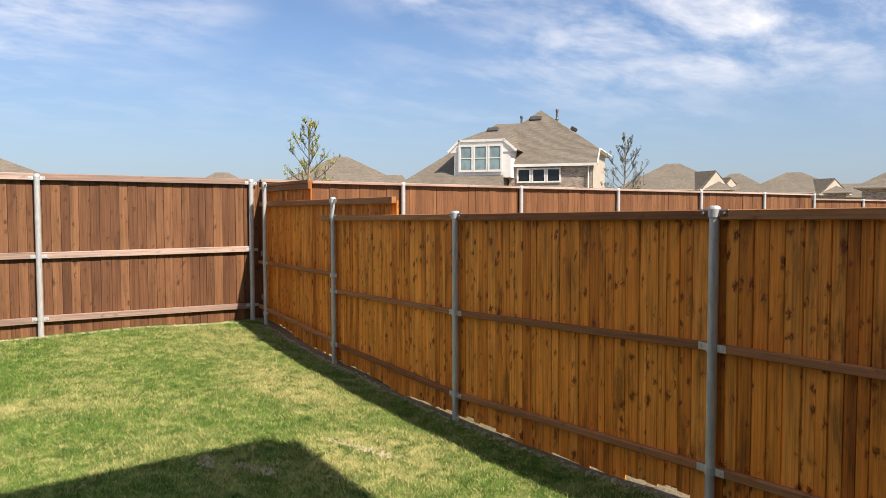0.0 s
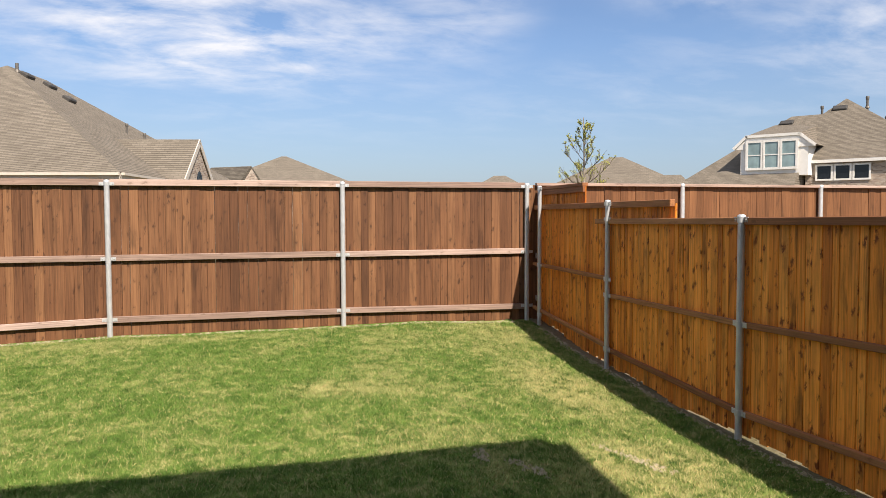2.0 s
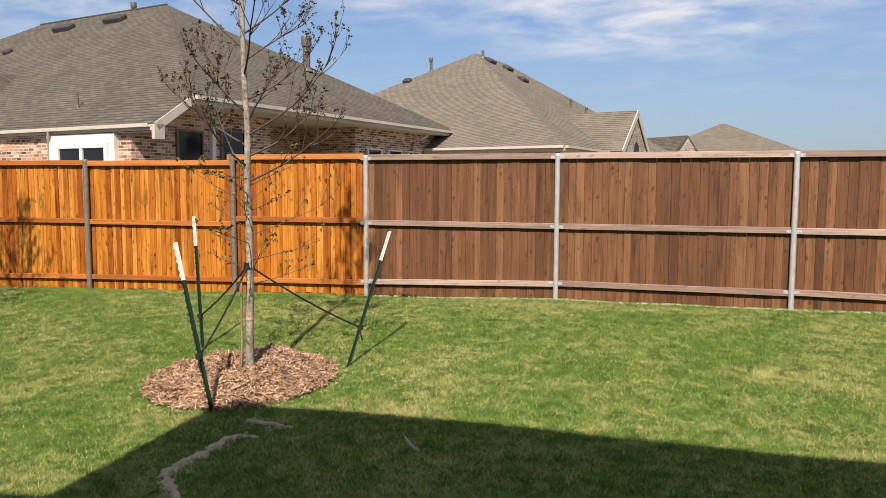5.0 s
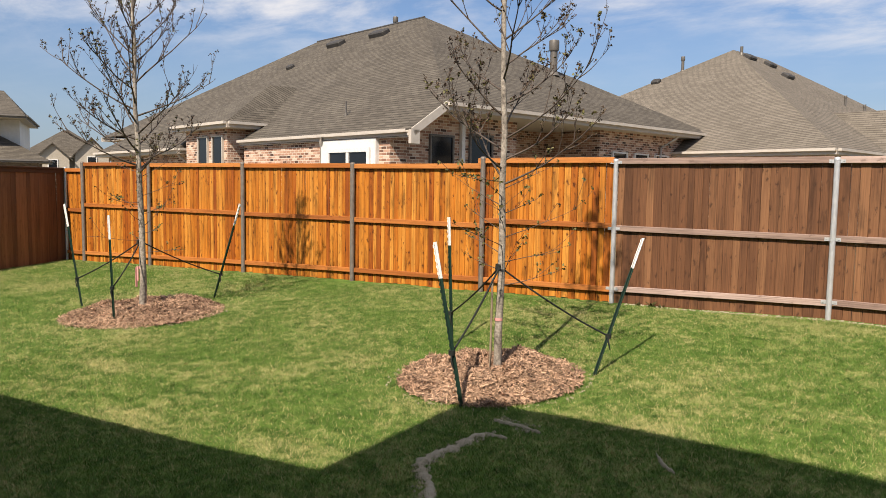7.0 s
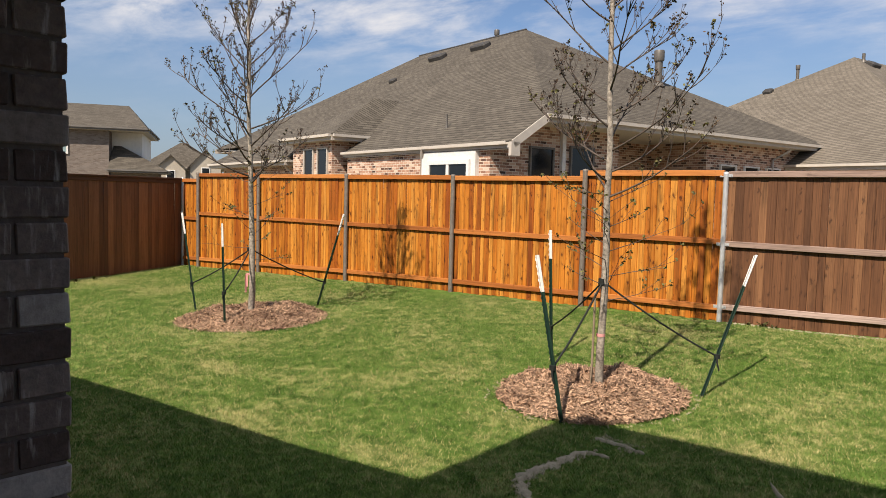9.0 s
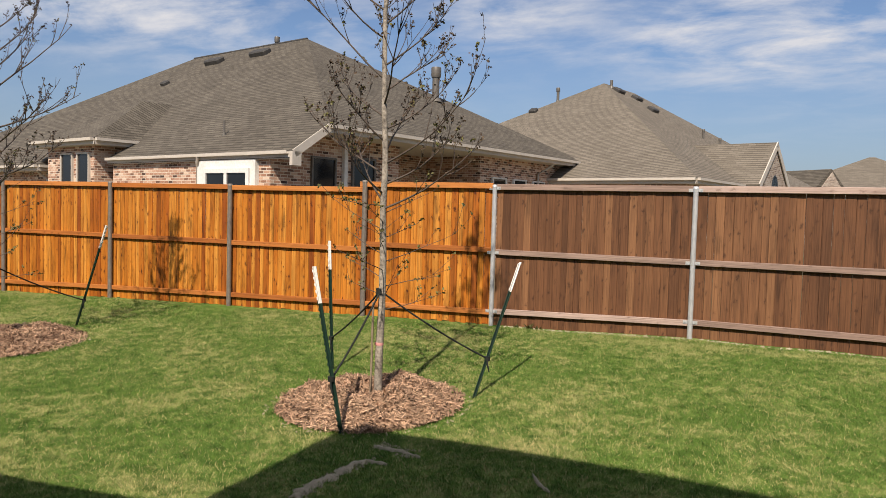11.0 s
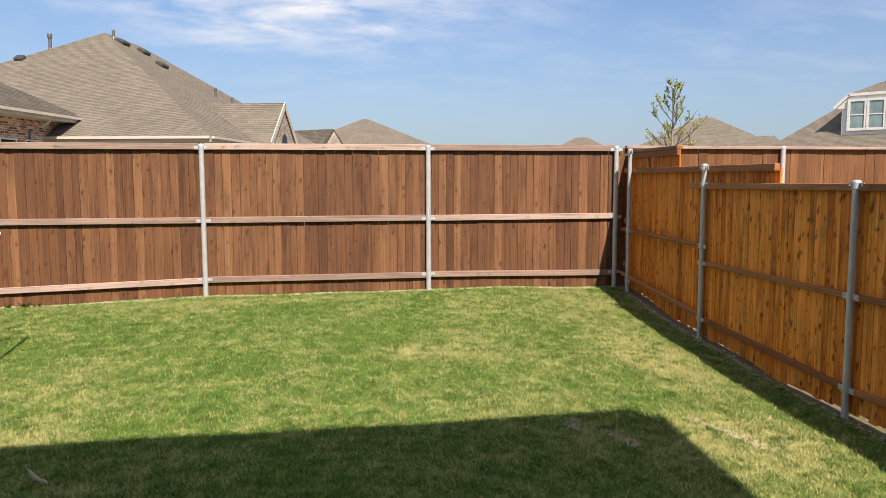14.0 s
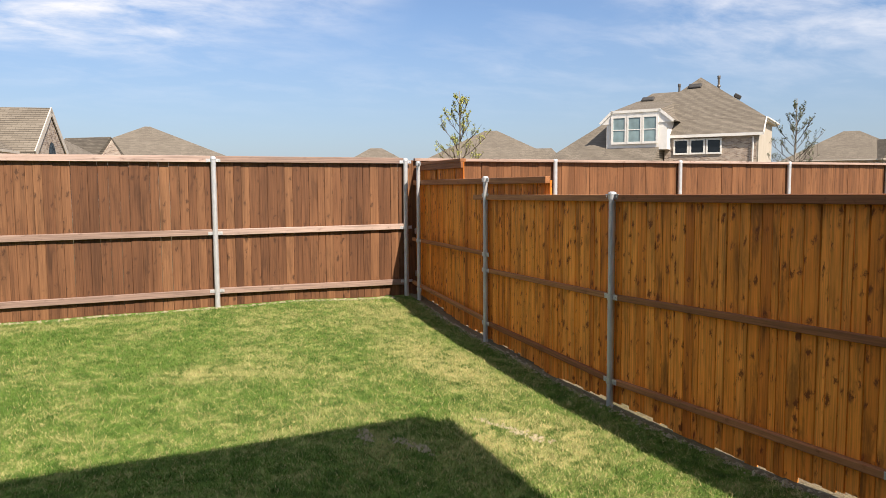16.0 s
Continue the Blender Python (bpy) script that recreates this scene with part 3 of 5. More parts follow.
def rail(parent, a, b, z0, z1, depth, material, size=(0.038, 0.075), name="rail", label=""):
    """A sawn 2x4 between two places on the fence line; depth: its middle from the line, towards the left of a->b."""
    a, b = Vector(a), Vector(b)
    d = b - a
    turn = math.atan2(d.y, d.x)
    bm = bmesh.new()
    L = math.hypot(d.length, z1 - z0)
    soft_box(bm, 0, L, -size[0] / 2, size[0] / 2, -size[1], 0, 0.004)
    ob = part(name, bm, material, parent, label)
    nx, ny = -math.sin(turn), math.cos(turn)
    ob.matrix_world = Matrix.Translation((a.x + nx * depth, a.y + ny * depth, z0)) @ Euler((0, -math.atan2(z1 - z0, d.length), turn)).to_matrix().to_4x4()
    return ob


rng = random.Random(3)
P_X = [-5.34, -2.69, 0.09, 2.61]
N_X = [5.02, 7.43, 9.92, 12.55, 14.98, 17.22, 19.8, 22.3, 24.8, 27.3, 29.8]
ORG = (-5.34, 0.0)
ORG_TURN = radians(184)
O_S = [0.0, 2.03, 4.50, 7.08, 9.78, 12.05, 12.73]
RT = radians(-93)
R_ORG = (2.689, -0.33)
R_S = [0.0, 2.12, 4.45, 6.88, 9.4]


def dark_back_fence():
    f = thing("back_fence", "weathered dark brown cedar fence with steel posts", "fence")
    ms = [picket_mesh("picket", w, 0.016, DARK, -1, 0.003, 0.006) for w in (0.1035, 0.103, 0.1035, 0.1, 0.1035)]
    zb = lambda s: float(np.interp(s, [-5.4, -2.7, 2.7], [0.30, 0.39, 0.42]))
    zt = lambda s: 2.272
    boards(f, (0, 0), 0, -5.32, 2.76, 0.1025, 0.1, ms, 0.034, zb, zt, rng)
    for i, x in enumerate(P_X):
        p = pipe_post(f, (x, -0.02), floor_z(x, 0), 2.285, STEEL, 0.032)
        for z in (2.245, 1.355, floor_z(x, 0) + 0.20):
            bracket(p, z, 0, STEEL)
    for a, b in zip(P_X, P_X[1:]):
        rail(f, (a + 0.03, 0), (b - 0.03, 0), 2.300, 2.300, -0.002, DARK_RAIL, (0.044, 0.078), "top_rail")
        rail(f, (a + 0.03, 0), (b - 0.03, 0), 1.40, 1.40 + (0.005 if a > -3 else 0.0), 0.0, DARK_RAIL)
        rail(f, (a + 0.03, 0), (b - 0.03, 0), floor_z(a, 0) + 0.235, floor_z(b, 0) + 0.225, 0.0, DARK_RAIL)


def rear_neighbour_fence():
    f = thing("neighbour_fence", "reddish brown cedar fence of the next garden with steel posts", "fence")
    ms = [picket_mesh("picket", w, 0.016, REAR, -1, 0.002, 0.004) for w in (0.140, 0.1395)]
    step = lambda s: 2.285 if s < 17.22 else 2.17
    boards(f, (0, 0), 0, 2.72, 30.0, 0.139, 0.14, ms, 0.034, lambda s: 0.35, lambda s: step(s) - 0.02, rng)
    line = [2.72] + N_X
    for x in N_X:
        pipe_post(f, (x, -0.02), 0.4, step(x - 0.1) + 0.012, STEEL, 0.034)
    for a, b in zip(line, line[1:]):
        z = step(a + 0.1)
        rail(f, (a + 0.03, 0), (b - 0.03, 0), z + 0.012, z + 0.012, 0.0, DARK_RAIL, (0.07, 0.04), "top_rail")
        for h in (z - 0.95, 0.75):
            rail(f, (a + 0.03, 0), (b - 0.03, 0), h, h, 0.0, DARK_RAIL)


def orange_fence():
    f = thing("orange_fence", "freshly stained bright orange cedar fence with greyed posts", "fence")
    ms = [picket_mesh("picket", w, 0.016, ORANGE, 1) for w in (0.0895, 0.089, 0.0895)]
    pt = lambda s: (ORG[0] + s * math.cos(ORG_TURN), ORG[1] + s * math.sin(ORG_TURN))
    base = lambda s: floor_z(*pt(s)) - 0.0
    tops = [2.315, 2.235, 2.245, 2.255, 2.275, 2.15]
    for i, (a, b) in enumerate(zip(O_S, O_S[1:])):
        z = tops[i]
        boards(f, ORG, ORG_TURN, a, b, 0.0885, 0.09, ms, -0.036, base, lambda s: z - 0.03, rng)
        lap = 0.12 if i == 0 else 0.03
        rail(f, pt(a + 0.03), pt(b + lap - 0.03), z, z, 0.0, ORANGE_RAIL, (0.05, 0.078), "top_rail")
        m = z - 0.89
        rail(f, pt(a + 0.03), pt(b + (0.09 if i == 0 else 0.0) - 0.03), m, m, 0.0, ORANGE_RAIL)
        rail(f, pt(a + 0.03), pt(b - 0.03), base(a) + 0.22, base(b) + 0.22, 0.0, ORANGE_RAIL)
    for i, s in enumerate(O_S[1:-1]):
        x, y = pt(s)
        p = pipe_post(f, (x, y - 0.02), base(s), tops[min(i, 5)] + 0.012, STEEL_OLD, 0.04)
    x, y = pt(O_S[-1])
    pipe_post(f, (x, y), base(O_S[-1]), 2.17, STEEL, 0.03)


def side_fence():
    f = thing("side_fence", "golden brown stained cedar fence stepping down in sections", "fence")
    pt = lambda s: (R_ORG[0] + s * math.cos(RT), R_ORG[1] + s * math.sin(RT))
    ms = [picket_mesh("picket", w, 0.016, GOLD, -1, 0.004, 0.008) for w in (0.0835, 0.0825, 0.084)]
    base = lambda s: floor_z(*pt(s)) + 0.018 + 0.014 * math.sin(2.9 * s + 0.8)
    crest = lambda s: 1.836 + 0.009 * (s - 4.5)
    boards(f, R_ORG, RT, -0.335, 1.24, 0.083, 0.08, ms, 0.112, base, lambda s: 2.205, rng)
    boards(f, R_ORG, RT, -0.335, 3.35, 0.083, 0.08, ms, 0.072, base, lambda s: 1.955, rng)
    boards(f, R_ORG, RT, 2.0, 11.0, 0.083, 0.08, ms, 0.030, base, lambda s: crest(s) - 0.03, rng, "picket", 0.3)
    # section tops
    rail(f, pt(-0.30), pt(1.24), 2.235, 2.235, 0.10, GOLD_RAIL, (0.075, 0.04), "top_rail")
    rail(f, pt(-0.30), pt(1.24), 2.195, 2.195, 0.085, GOLD_RAIL, (0.03, 0.07))
    rail(f, pt(-0.30), pt(3.35), 1.995, 1.995, 0.035, GOLD_RAIL, (0.05, 0.065), "top_rail")
    flat_rail = (0.042, 0.044)
    rail(f, pt(-0.28), pt(2.1), 1.215, 1.205, 0.0, GOLD_RAIL, flat_rail)
    rail(f, pt(-0.28), pt(2.1), 0.62, 0.48, 0.0, GOLD_RAIL, flat_rail)
    mids, lows = [1.03, 1.060, 1.150, 1.185, 1.20], [0.455, 0.392, 0.490, 0.57, 0.60]
    ends = R_S[1:] + [11.0]
    for i, (a, b) in enumerate(zip(ends, ends[1:])):
        rail(f, pt(a + (-0.32 if i == 0 else 0.03)), pt(b - 0.03), crest(a), crest(b), 0.0, GOLD_RAIL, (0.05, 0.054), "top_rail")
        rail(f, pt(a + 0.03), pt(b - 0.03), mids[i], mids[i + 1], 0.0, GOLD_RAIL, flat_rail)
        rail(f, pt(a + 0.03), pt(b - 0.03), lows[i], lows[i + 1], 0.0, GOLD_RAIL, flat_rail)
    for i, (s, z) in enumerate(zip(R_S, (2.235, 2.005, 1.850, 1.870, 1.885))):
        x, y = pt(s)
        nx, ny = math.sin(RT), -math.cos(RT)
        p = pipe_post(f, (x + 0.02 * nx, y + 0.02 * ny), floor_z(x, y) - 0.03, z, STEEL, 0.027)
        for h in (z - 0.03, 1.19, 0.53) if i == 0 else (z - 0.03, 1.81, 1.18, mids[0] - 0.02, lows[0] - 0.02) if i == 1 else (z - 0.03, mids[i - 1] - 0.02, lows[i - 1] - 0.02):
            bracket(p, h, RT, STEEL)


def left_fence():
    f = thing("left_fence", "deep brown board fence with a flat cap", "fence")
    c = (ORG[0] + 12.78 * math.cos(ORG_TURN), ORG[1] + 12.78 * math.sin(ORG_TURN))
    turn = math.atan2(-1, 0.30)
    pt = lambda s: (c[0] + s * math.cos(turn), c[1] + s * math.sin(turn))
    ms = [picket_mesh("picket", w, 0.018, SIDE) for w in (0.119, 0.1185)]
    base = lambda s: floor_z(*pt(s)) - 0.02
    boards(f, c, turn, 0, 12, 0.118, 0.14, ms, 0.0, base, lambda s: 2.12, rng)
    rail(f, pt(0), pt(12), 2.16, 2.16, -0.01, SIDE_RAIL, (0.14, 0.036), "top_rail")
    rail(f, pt(0), pt(12), 2.123, 2.123, 0.02, SIDE_RAIL, (0.02, 0.09), "rail")


SIDE_RAIL = wood("deep_brown_rail", [(0.06, 0.025, 0.012), (0.11, 0.048, 0.024)], 0.2, 0.4, False)
dark_back_fence()
rear_neighbour_fence()
orange_fence()
side_fence()
left_fence()


# ---- houses ----
def roof_piece(parent, base, ridge, z0, z1, material, name="roof", fascia=0.20, trim=None, skip=()):
    """A hip or gable roof: base: four corners in plan (counter-clockwise from the front left), ridge: its two ends in plan."""
    bm = bmesh.new()
    v = [bm.verts.new((*p, z0)) for p in base]
    r = [bm.verts.new((*p, z1)) for p in ridge]
    same = (Vector(ridge[0]) - Vector(ridge[1])).length < 1e-3
    if same:
        for i in range(4):
            bm.faces.new((v[i], v[(i + 1) % 4], r[0]))
    else:
        bm.faces.new((v[0], v[1], r[1], r[0]))
        bm.faces.new((v[1], v[2], r[1]))
        bm.faces.new((v[2], v[3], r[0], r[1]))
        bm.faces.new((v[3], v[0], r[0]))
    bm.faces.new(v[::-1])
    ob = part(name, bm, material, parent)
    if fascia:
        for i in range(4):
            if i in skip:
                continue
            a, b = Vector(base[i]), Vector(base[(i + 1) % 4])
            d = (b - a).normalized()
            nrm = Vector((d.y, -d.x))
            t = 0.03
            m = Matrix(((d.x, nrm.x, 0, a.x), (d.y, nrm.y, 0, a.y), (0, 0, 1, 0), (0, 0, 0, 1)))
            bm = bmesh.new()
            box(bm, 0 - t, (b - a).length + t, 0.003, t, z0 - fascia, z0 - 0.02, m)
            part("fascia", bm, trim or TRIM, ob)
            bm = bmesh.new()
            box(bm, 0, (b - a).length, t + 0.003, t + 0.11, z0 - 0.09, z0 - 0.005, m)
            part("gutter", bm, trim or TRIM, ob)
        bm = bmesh.new()
        w = [bm.verts.new((*p, z0 - fascia + 0.02)) for p in base]
        w2 = [bm.verts.new((*p, z0 - fascia)) for p in base]
        bm.faces.new(w)
        bm.faces.new(w2[::-1])
        for i in range(4):
            bm.faces.new((w[i], w[(i + 1) % 4], w2[(i + 1) % 4], w2[i]))
        part("soffit", bm, SOFFIT, ob)
    return ob


def walls(parent, x0, x1, y0, y1, z0, z1, material, name="wall"):
    bm = bmesh.new()
    box(bm, x0, x1, y0, y1, z0, z1)
    return part(name, bm, material, parent)


def window(parent, centre, normal, w, h, lights=1, frame_w=0.07, glass=None, trim=None, surround=0.0, rail_mid=False):
    """A window on a wall: frame, mullions and panes; normal: 's', 'e', 'n' or 'w' in the house's own axes."""
    turn = {"s": 0, "e": 90, "n": 180, "w": 270}[normal]
    win = new("window")
    win.parent = parent
    win.matrix_local = pose(*centre, 0, 0, turn)
    bm = bmesh.new()
    box(bm, -w / 2 - surround, -w / 2 + frame_w, -0.06, 0.02, -h / 2 - surround, h / 2 + surround)
    box(bm, w / 2 - frame_w, w / 2 + surround, -0.06, 0.02, -h / 2 - surround, h / 2 + surround)
    box(bm, -w / 2 + frame_w, w / 2 - frame_w, -0.06, 0.02, h / 2 - frame_w, h / 2 + surround)
    box(bm, -w / 2 + frame_w, w / 2 - frame_w, -0.06, 0.02, -h / 2 - surround, -h / 2 + frame_w)
    step = (w - frame_w) / lights
    for i in range(1, lights):
        x = -w / 2 + frame_w / 2 + step * i
        box(bm, x - frame_w / 2, x + frame_w / 2, -0.055, 0.02, -h / 2 + frame_w, h / 2 - frame_w)
    if rail_mid:
        box(bm, -w / 2 + frame_w, w / 2 - frame_w, -0.045, 0.018, -0.03, 0.03)
    part("window_frame", bm, trim or WHITE, win)
    for i in range(lights):
        bm = bmesh.new()
        x = -w / 2 + frame_w + step * i
        box(bm, x, x + step - frame_w, -0.02, 0.0, -h / 2 + frame_w, h / 2 - frame_w)
        part("pane", bm, glass or GLASS, win)
    return win


def vent_box(parent, at, turn, size=(0.75, 0.42, 0.16), material=None, slope=0.0):
    bm = bmesh.new()
    soft_box(bm, -size[0] / 2, size[0] / 2, -size[1] / 2, size[1] / 2, -0.1, size[2], 0.05)
    ob = part("roof_vent", bm, material or VENT, parent)
    ob.matrix_local = pose(*at, slope, 0, turn)


def vent_pipe(parent, at, r=0.06, h=0.5, cap=True, name="vent_pipe", material=None):
    bm = bmesh.new()
    x, y, z = at
    tube(bm, [(x, y, z - 0.3), (x, y, z + h)], [r, r], 10)
    tube(bm, [(x, y, z - 0.05), (x, y, z + 0.08)], [r * 1.9, r * 1.2], 10)
    if cap:
        tube(bm, [(x, y, z + h), (x, y, z + h + r * 0.5), (x, y, z + h + r * 2.6), (x, y, z + h + r * 2.8)], [r * 1.25, r * 1.38, r * 1.38, r * 1.3], 10)
    part(name, bm, material or PIPE, parent)


def downspout(parent, points, material=None):
    bm = bmesh.new()
    tube(bm, points, [0.045] * len(points), 8)
    part("downspout", bm, material or TRIM, parent)


# The brick bungalow behind the orange fence: its own x runs east, its y north, from the low eave's south-east corner
def bungalow():
    h = thing("bungalow", "single-storey pink brick house with a grey-brown shingle hip roof", "house", at=(-12.3, 4.1, 0), turn=-11)
    g, ez, lo, e0 = -0.2, 3.95, 3.22, 0.22
    W, D, s0 = 24.0, 13.7, 1.35
    # main walls and roof; the south slope runs on down over the low wing
    walls(h, -W + 0.5, -2.8, s0 + 0.5, s0 + D - 0.5, g, ez - 0.2, BRICK)
    walls(h, -2.8, -0.9, s0 + 0.5, 5.0, g, ez - 0.2, BRICK)
    roof_piece(h, [(-W, s0), (0, s0), (0, s0 + D), (-W, s0 + D)], [(-16.0, s0 + 6.9), (-8.6, s0 + 6.9)], ez, 8.4, ROOF, skip=(0,))
    # low south extension
    bm = bmesh.new()
    x0, x1 = -8.3, 0.0
    pts = [(x0, e0, lo), (x1, e0, lo), (x1, s0, ez), (x0, s0, ez)]
    v = [bm.verts.new(p) for p in pts] + [bm.verts.new((p[0], p[1], p[2] - 0.16)) for p in pts]
    for f in ((0, 1, 2, 3), (7, 6, 5, 4), (0, 4, 5, 1), (1, 5, 6, 2), (2, 6, 7, 3), (3, 7, 4, 0)):
        bm.faces.new([v[i] for i in f])
    low = part("roof", bm, ROOF, h)
    bm = bmesh.new()
    box(bm, x0, x1 + 0.02, e0 - 0.03, e0 - 0.003, lo - 0.15, lo - 0.02)
    part("fascia", bm, TRIM, low)
    bm = bmesh.new()
    box(bm, x0, x1 - 0.10, e0 - 0.115, e0 - 0.033, lo - 0.075, lo - 0.06)
    box(bm, x0, x1 - 0.10, e0 - 0.115, e0 - 0.10, lo - 0.057, lo + 0.005)
    part("gutter", bm, TRIM, low)
    bm = bmesh.new()
    box(bm, x0, x1, e0, 0.32, lo - 0.18, lo - 0.163)
    part("soffit", bm, SOFFIT, low)
    bm = bmesh.new()
    # rake board on the east end and its boxed return
    a = math.atan2(ez - lo, s0 - e0)
    m = Matrix.Translation((0.003, e0, lo)) @ Euler((a, 0, 0)).to_matrix().to_4x4()
    box(bm, 0, 0.035, 0, math.hypot(s0 - e0, ez - lo), -0.17, 0.02, m)
    part("rake_board", bm, TRIM, low)
    bm = bmesh.new()
    box(bm, -0.06, 0.038, e0 - 0.034, e0 + 0.24, lo - 0.34, lo - 0.012)
    part("eave_return", bm, TRIM, low)
    walls(h, x0 + 0.1, -0.9, 0.32, s0 + 0.52, g, lo - 0.165, BRICK)
    bm = bmesh.new()
    vs = [bm.verts.new(p) for p in ((-0.9, 0.32, lo - 0.16), (-0.9, s0 + 0.5, lo - 0.16), (-0.9, s0 + 0.5, ez - 0.2), (-0.9, 0.32, lo - 0.13))]
    ws = [bm.verts.new(p.co + Vector((-0.25, 0, 0))) for p in vs]
    bm.faces.new(vs), bm.faces.new(ws[::-1])
    for i in range(4):
        bm.faces.new((vs[i], vs[(i + 1) % 4], ws[(i + 1) % 4], ws[i]))
    part("wall", bm, BRICK, h)
    # white framed back door and window under the low eave
    bm = bmesh.new()
    box(bm, -3.72, -1.33, 0.20, 0.32, g, lo - 0.17)
    part("door_surround", bm, WHITE, h)
    window(h, (-2.44, 0.19, 2.26), "s", 1.86, 1.14, 2, 0.11, GLASS, WHITE)
    # bay with two narrow windows and its own small hip roof
    bx0, bx1 = -12.2, -8.2
    roof_piece(h, [(bx0, -0.25), (bx1, -0.25), (bx1, 4.6), (bx0, 4.6)], [((bx0 + bx1) / 2, 2.4), ((bx0 + bx1) / 2, 4.3)], 3.80, 5.35, ROOF)
    walls(h, bx0 + 0.5, bx1 - 0.5, 0.0, 3.0, g, 3.62, BRICK)
    for x in (-10.35, -9.3):
        window(h, (x, -0.01, 2.45), "s", 0.75, 1.9, 1, 0.045, GLASS, TRIM)
    # west low wing
    roof_piece(h, [(-20.5, -0.1), (bx0 + 0.02, -0.1), (bx0 + 0.02, 5.0), (-20.5, 5.0)], [(-17.5, 3.4), (bx0 - 0.5, 3.4)], 3.08, 5.4, ROOF)
    walls(h, -20.0, bx0 + 0.3, 0.35, 4.0, g, 2.9, BRICK)
    downspout(h, [(-12.55, -0.02, 2.95), (-12.5, 0.15, 2.75), (-12.4, 0.3, 2.6), (-12.4, 0.3, 0.3)])
    downspout(h, [(-3.62, 0.14, lo - 0.08), (-3.66, 0.15, lo - 0.20), (-3.80, 0.27, lo - 0.36), (-3.80, 0.27, 0.3)])
    # east side: recessed porch between brick piers
    window(h, (-0.89, 2.02, 2.42), "e", 0.86, 1.6, 1, 0.05, GLASS, VENT_GREY)
    bm = bmesh.new()
    box(bm, -0.89, -0.78, 2.68, 2.80, g, ez - 0.2)
    part("column", bm, WHITE, h)
    window(h, (-0.89, 3.50, 2.46), "e", 0.92, 1.7, 1, 0.06, GLASS, VENT_GREY)
    walls(h, -2.8, -0.55, 8.6, s0 + D - 0.5, g, ez - 0.2, BRICK)
    for y in (9.7, 11.0, 12.3):
        window(h, (-0.54, y, 2.75), "e", 0.85, 0.7, 1, 0.05, GLASS, WHITE)
    downspout(h, [(-0.02, 12.6, ez - 0.12), (-0.12, 12.5, ez - 0.3), (-0.5, 12.2, ez - 0.6), (-0.5, 12.2, 0.3)])
    # low end on the north-east corner
    bm = bmesh.new()
    y0 = s0 + D
    box(bm, 0.003, 0.035, 0, 1.3, -0.24, 0.02, Matrix.Translation((0, y0, ez)) @ Euler((-0.62, 0, 0)).to_matrix().to_4x4())
    part("fascia", bm, TRIM, h)
    # roof vents, ridge cap, flue
    south = lambda x, y: ez + (8.4 - ez) * (y - s0) / 6.9
    for x, y in ((-10.2, 7.3), (-13.0, 7.2)):
        vent_box(h, (x, y, south(x, y) + 0.02), 0, (0.95, 0.42, 0.17), VENT, 30)
    vent_box(h, (-14.0, 5.6, south(0, 5.6)), 0, (0.34, 0.3, 0.14), VENT, 30)
    vent_pipe(h, (-10.8, 8.6, 8.3), 0.08, 0.28)
    vent_pipe(h, (-3.9, 1.15, south(0, 1.15)), 0.028, 0.40, False)
    vent_pipe(h, (-4.0, 10.5, 6.02), 0.135, 0.85, True, "flue")
    bm = bmesh.new()
    tube(bm, [(-16.0, s0 + 6.9, 8.4), (-8.6, s0 + 6.9, 8.4)], [0.05, 0.05], 6)
    part("ridge_cap", bm, VENT, h)


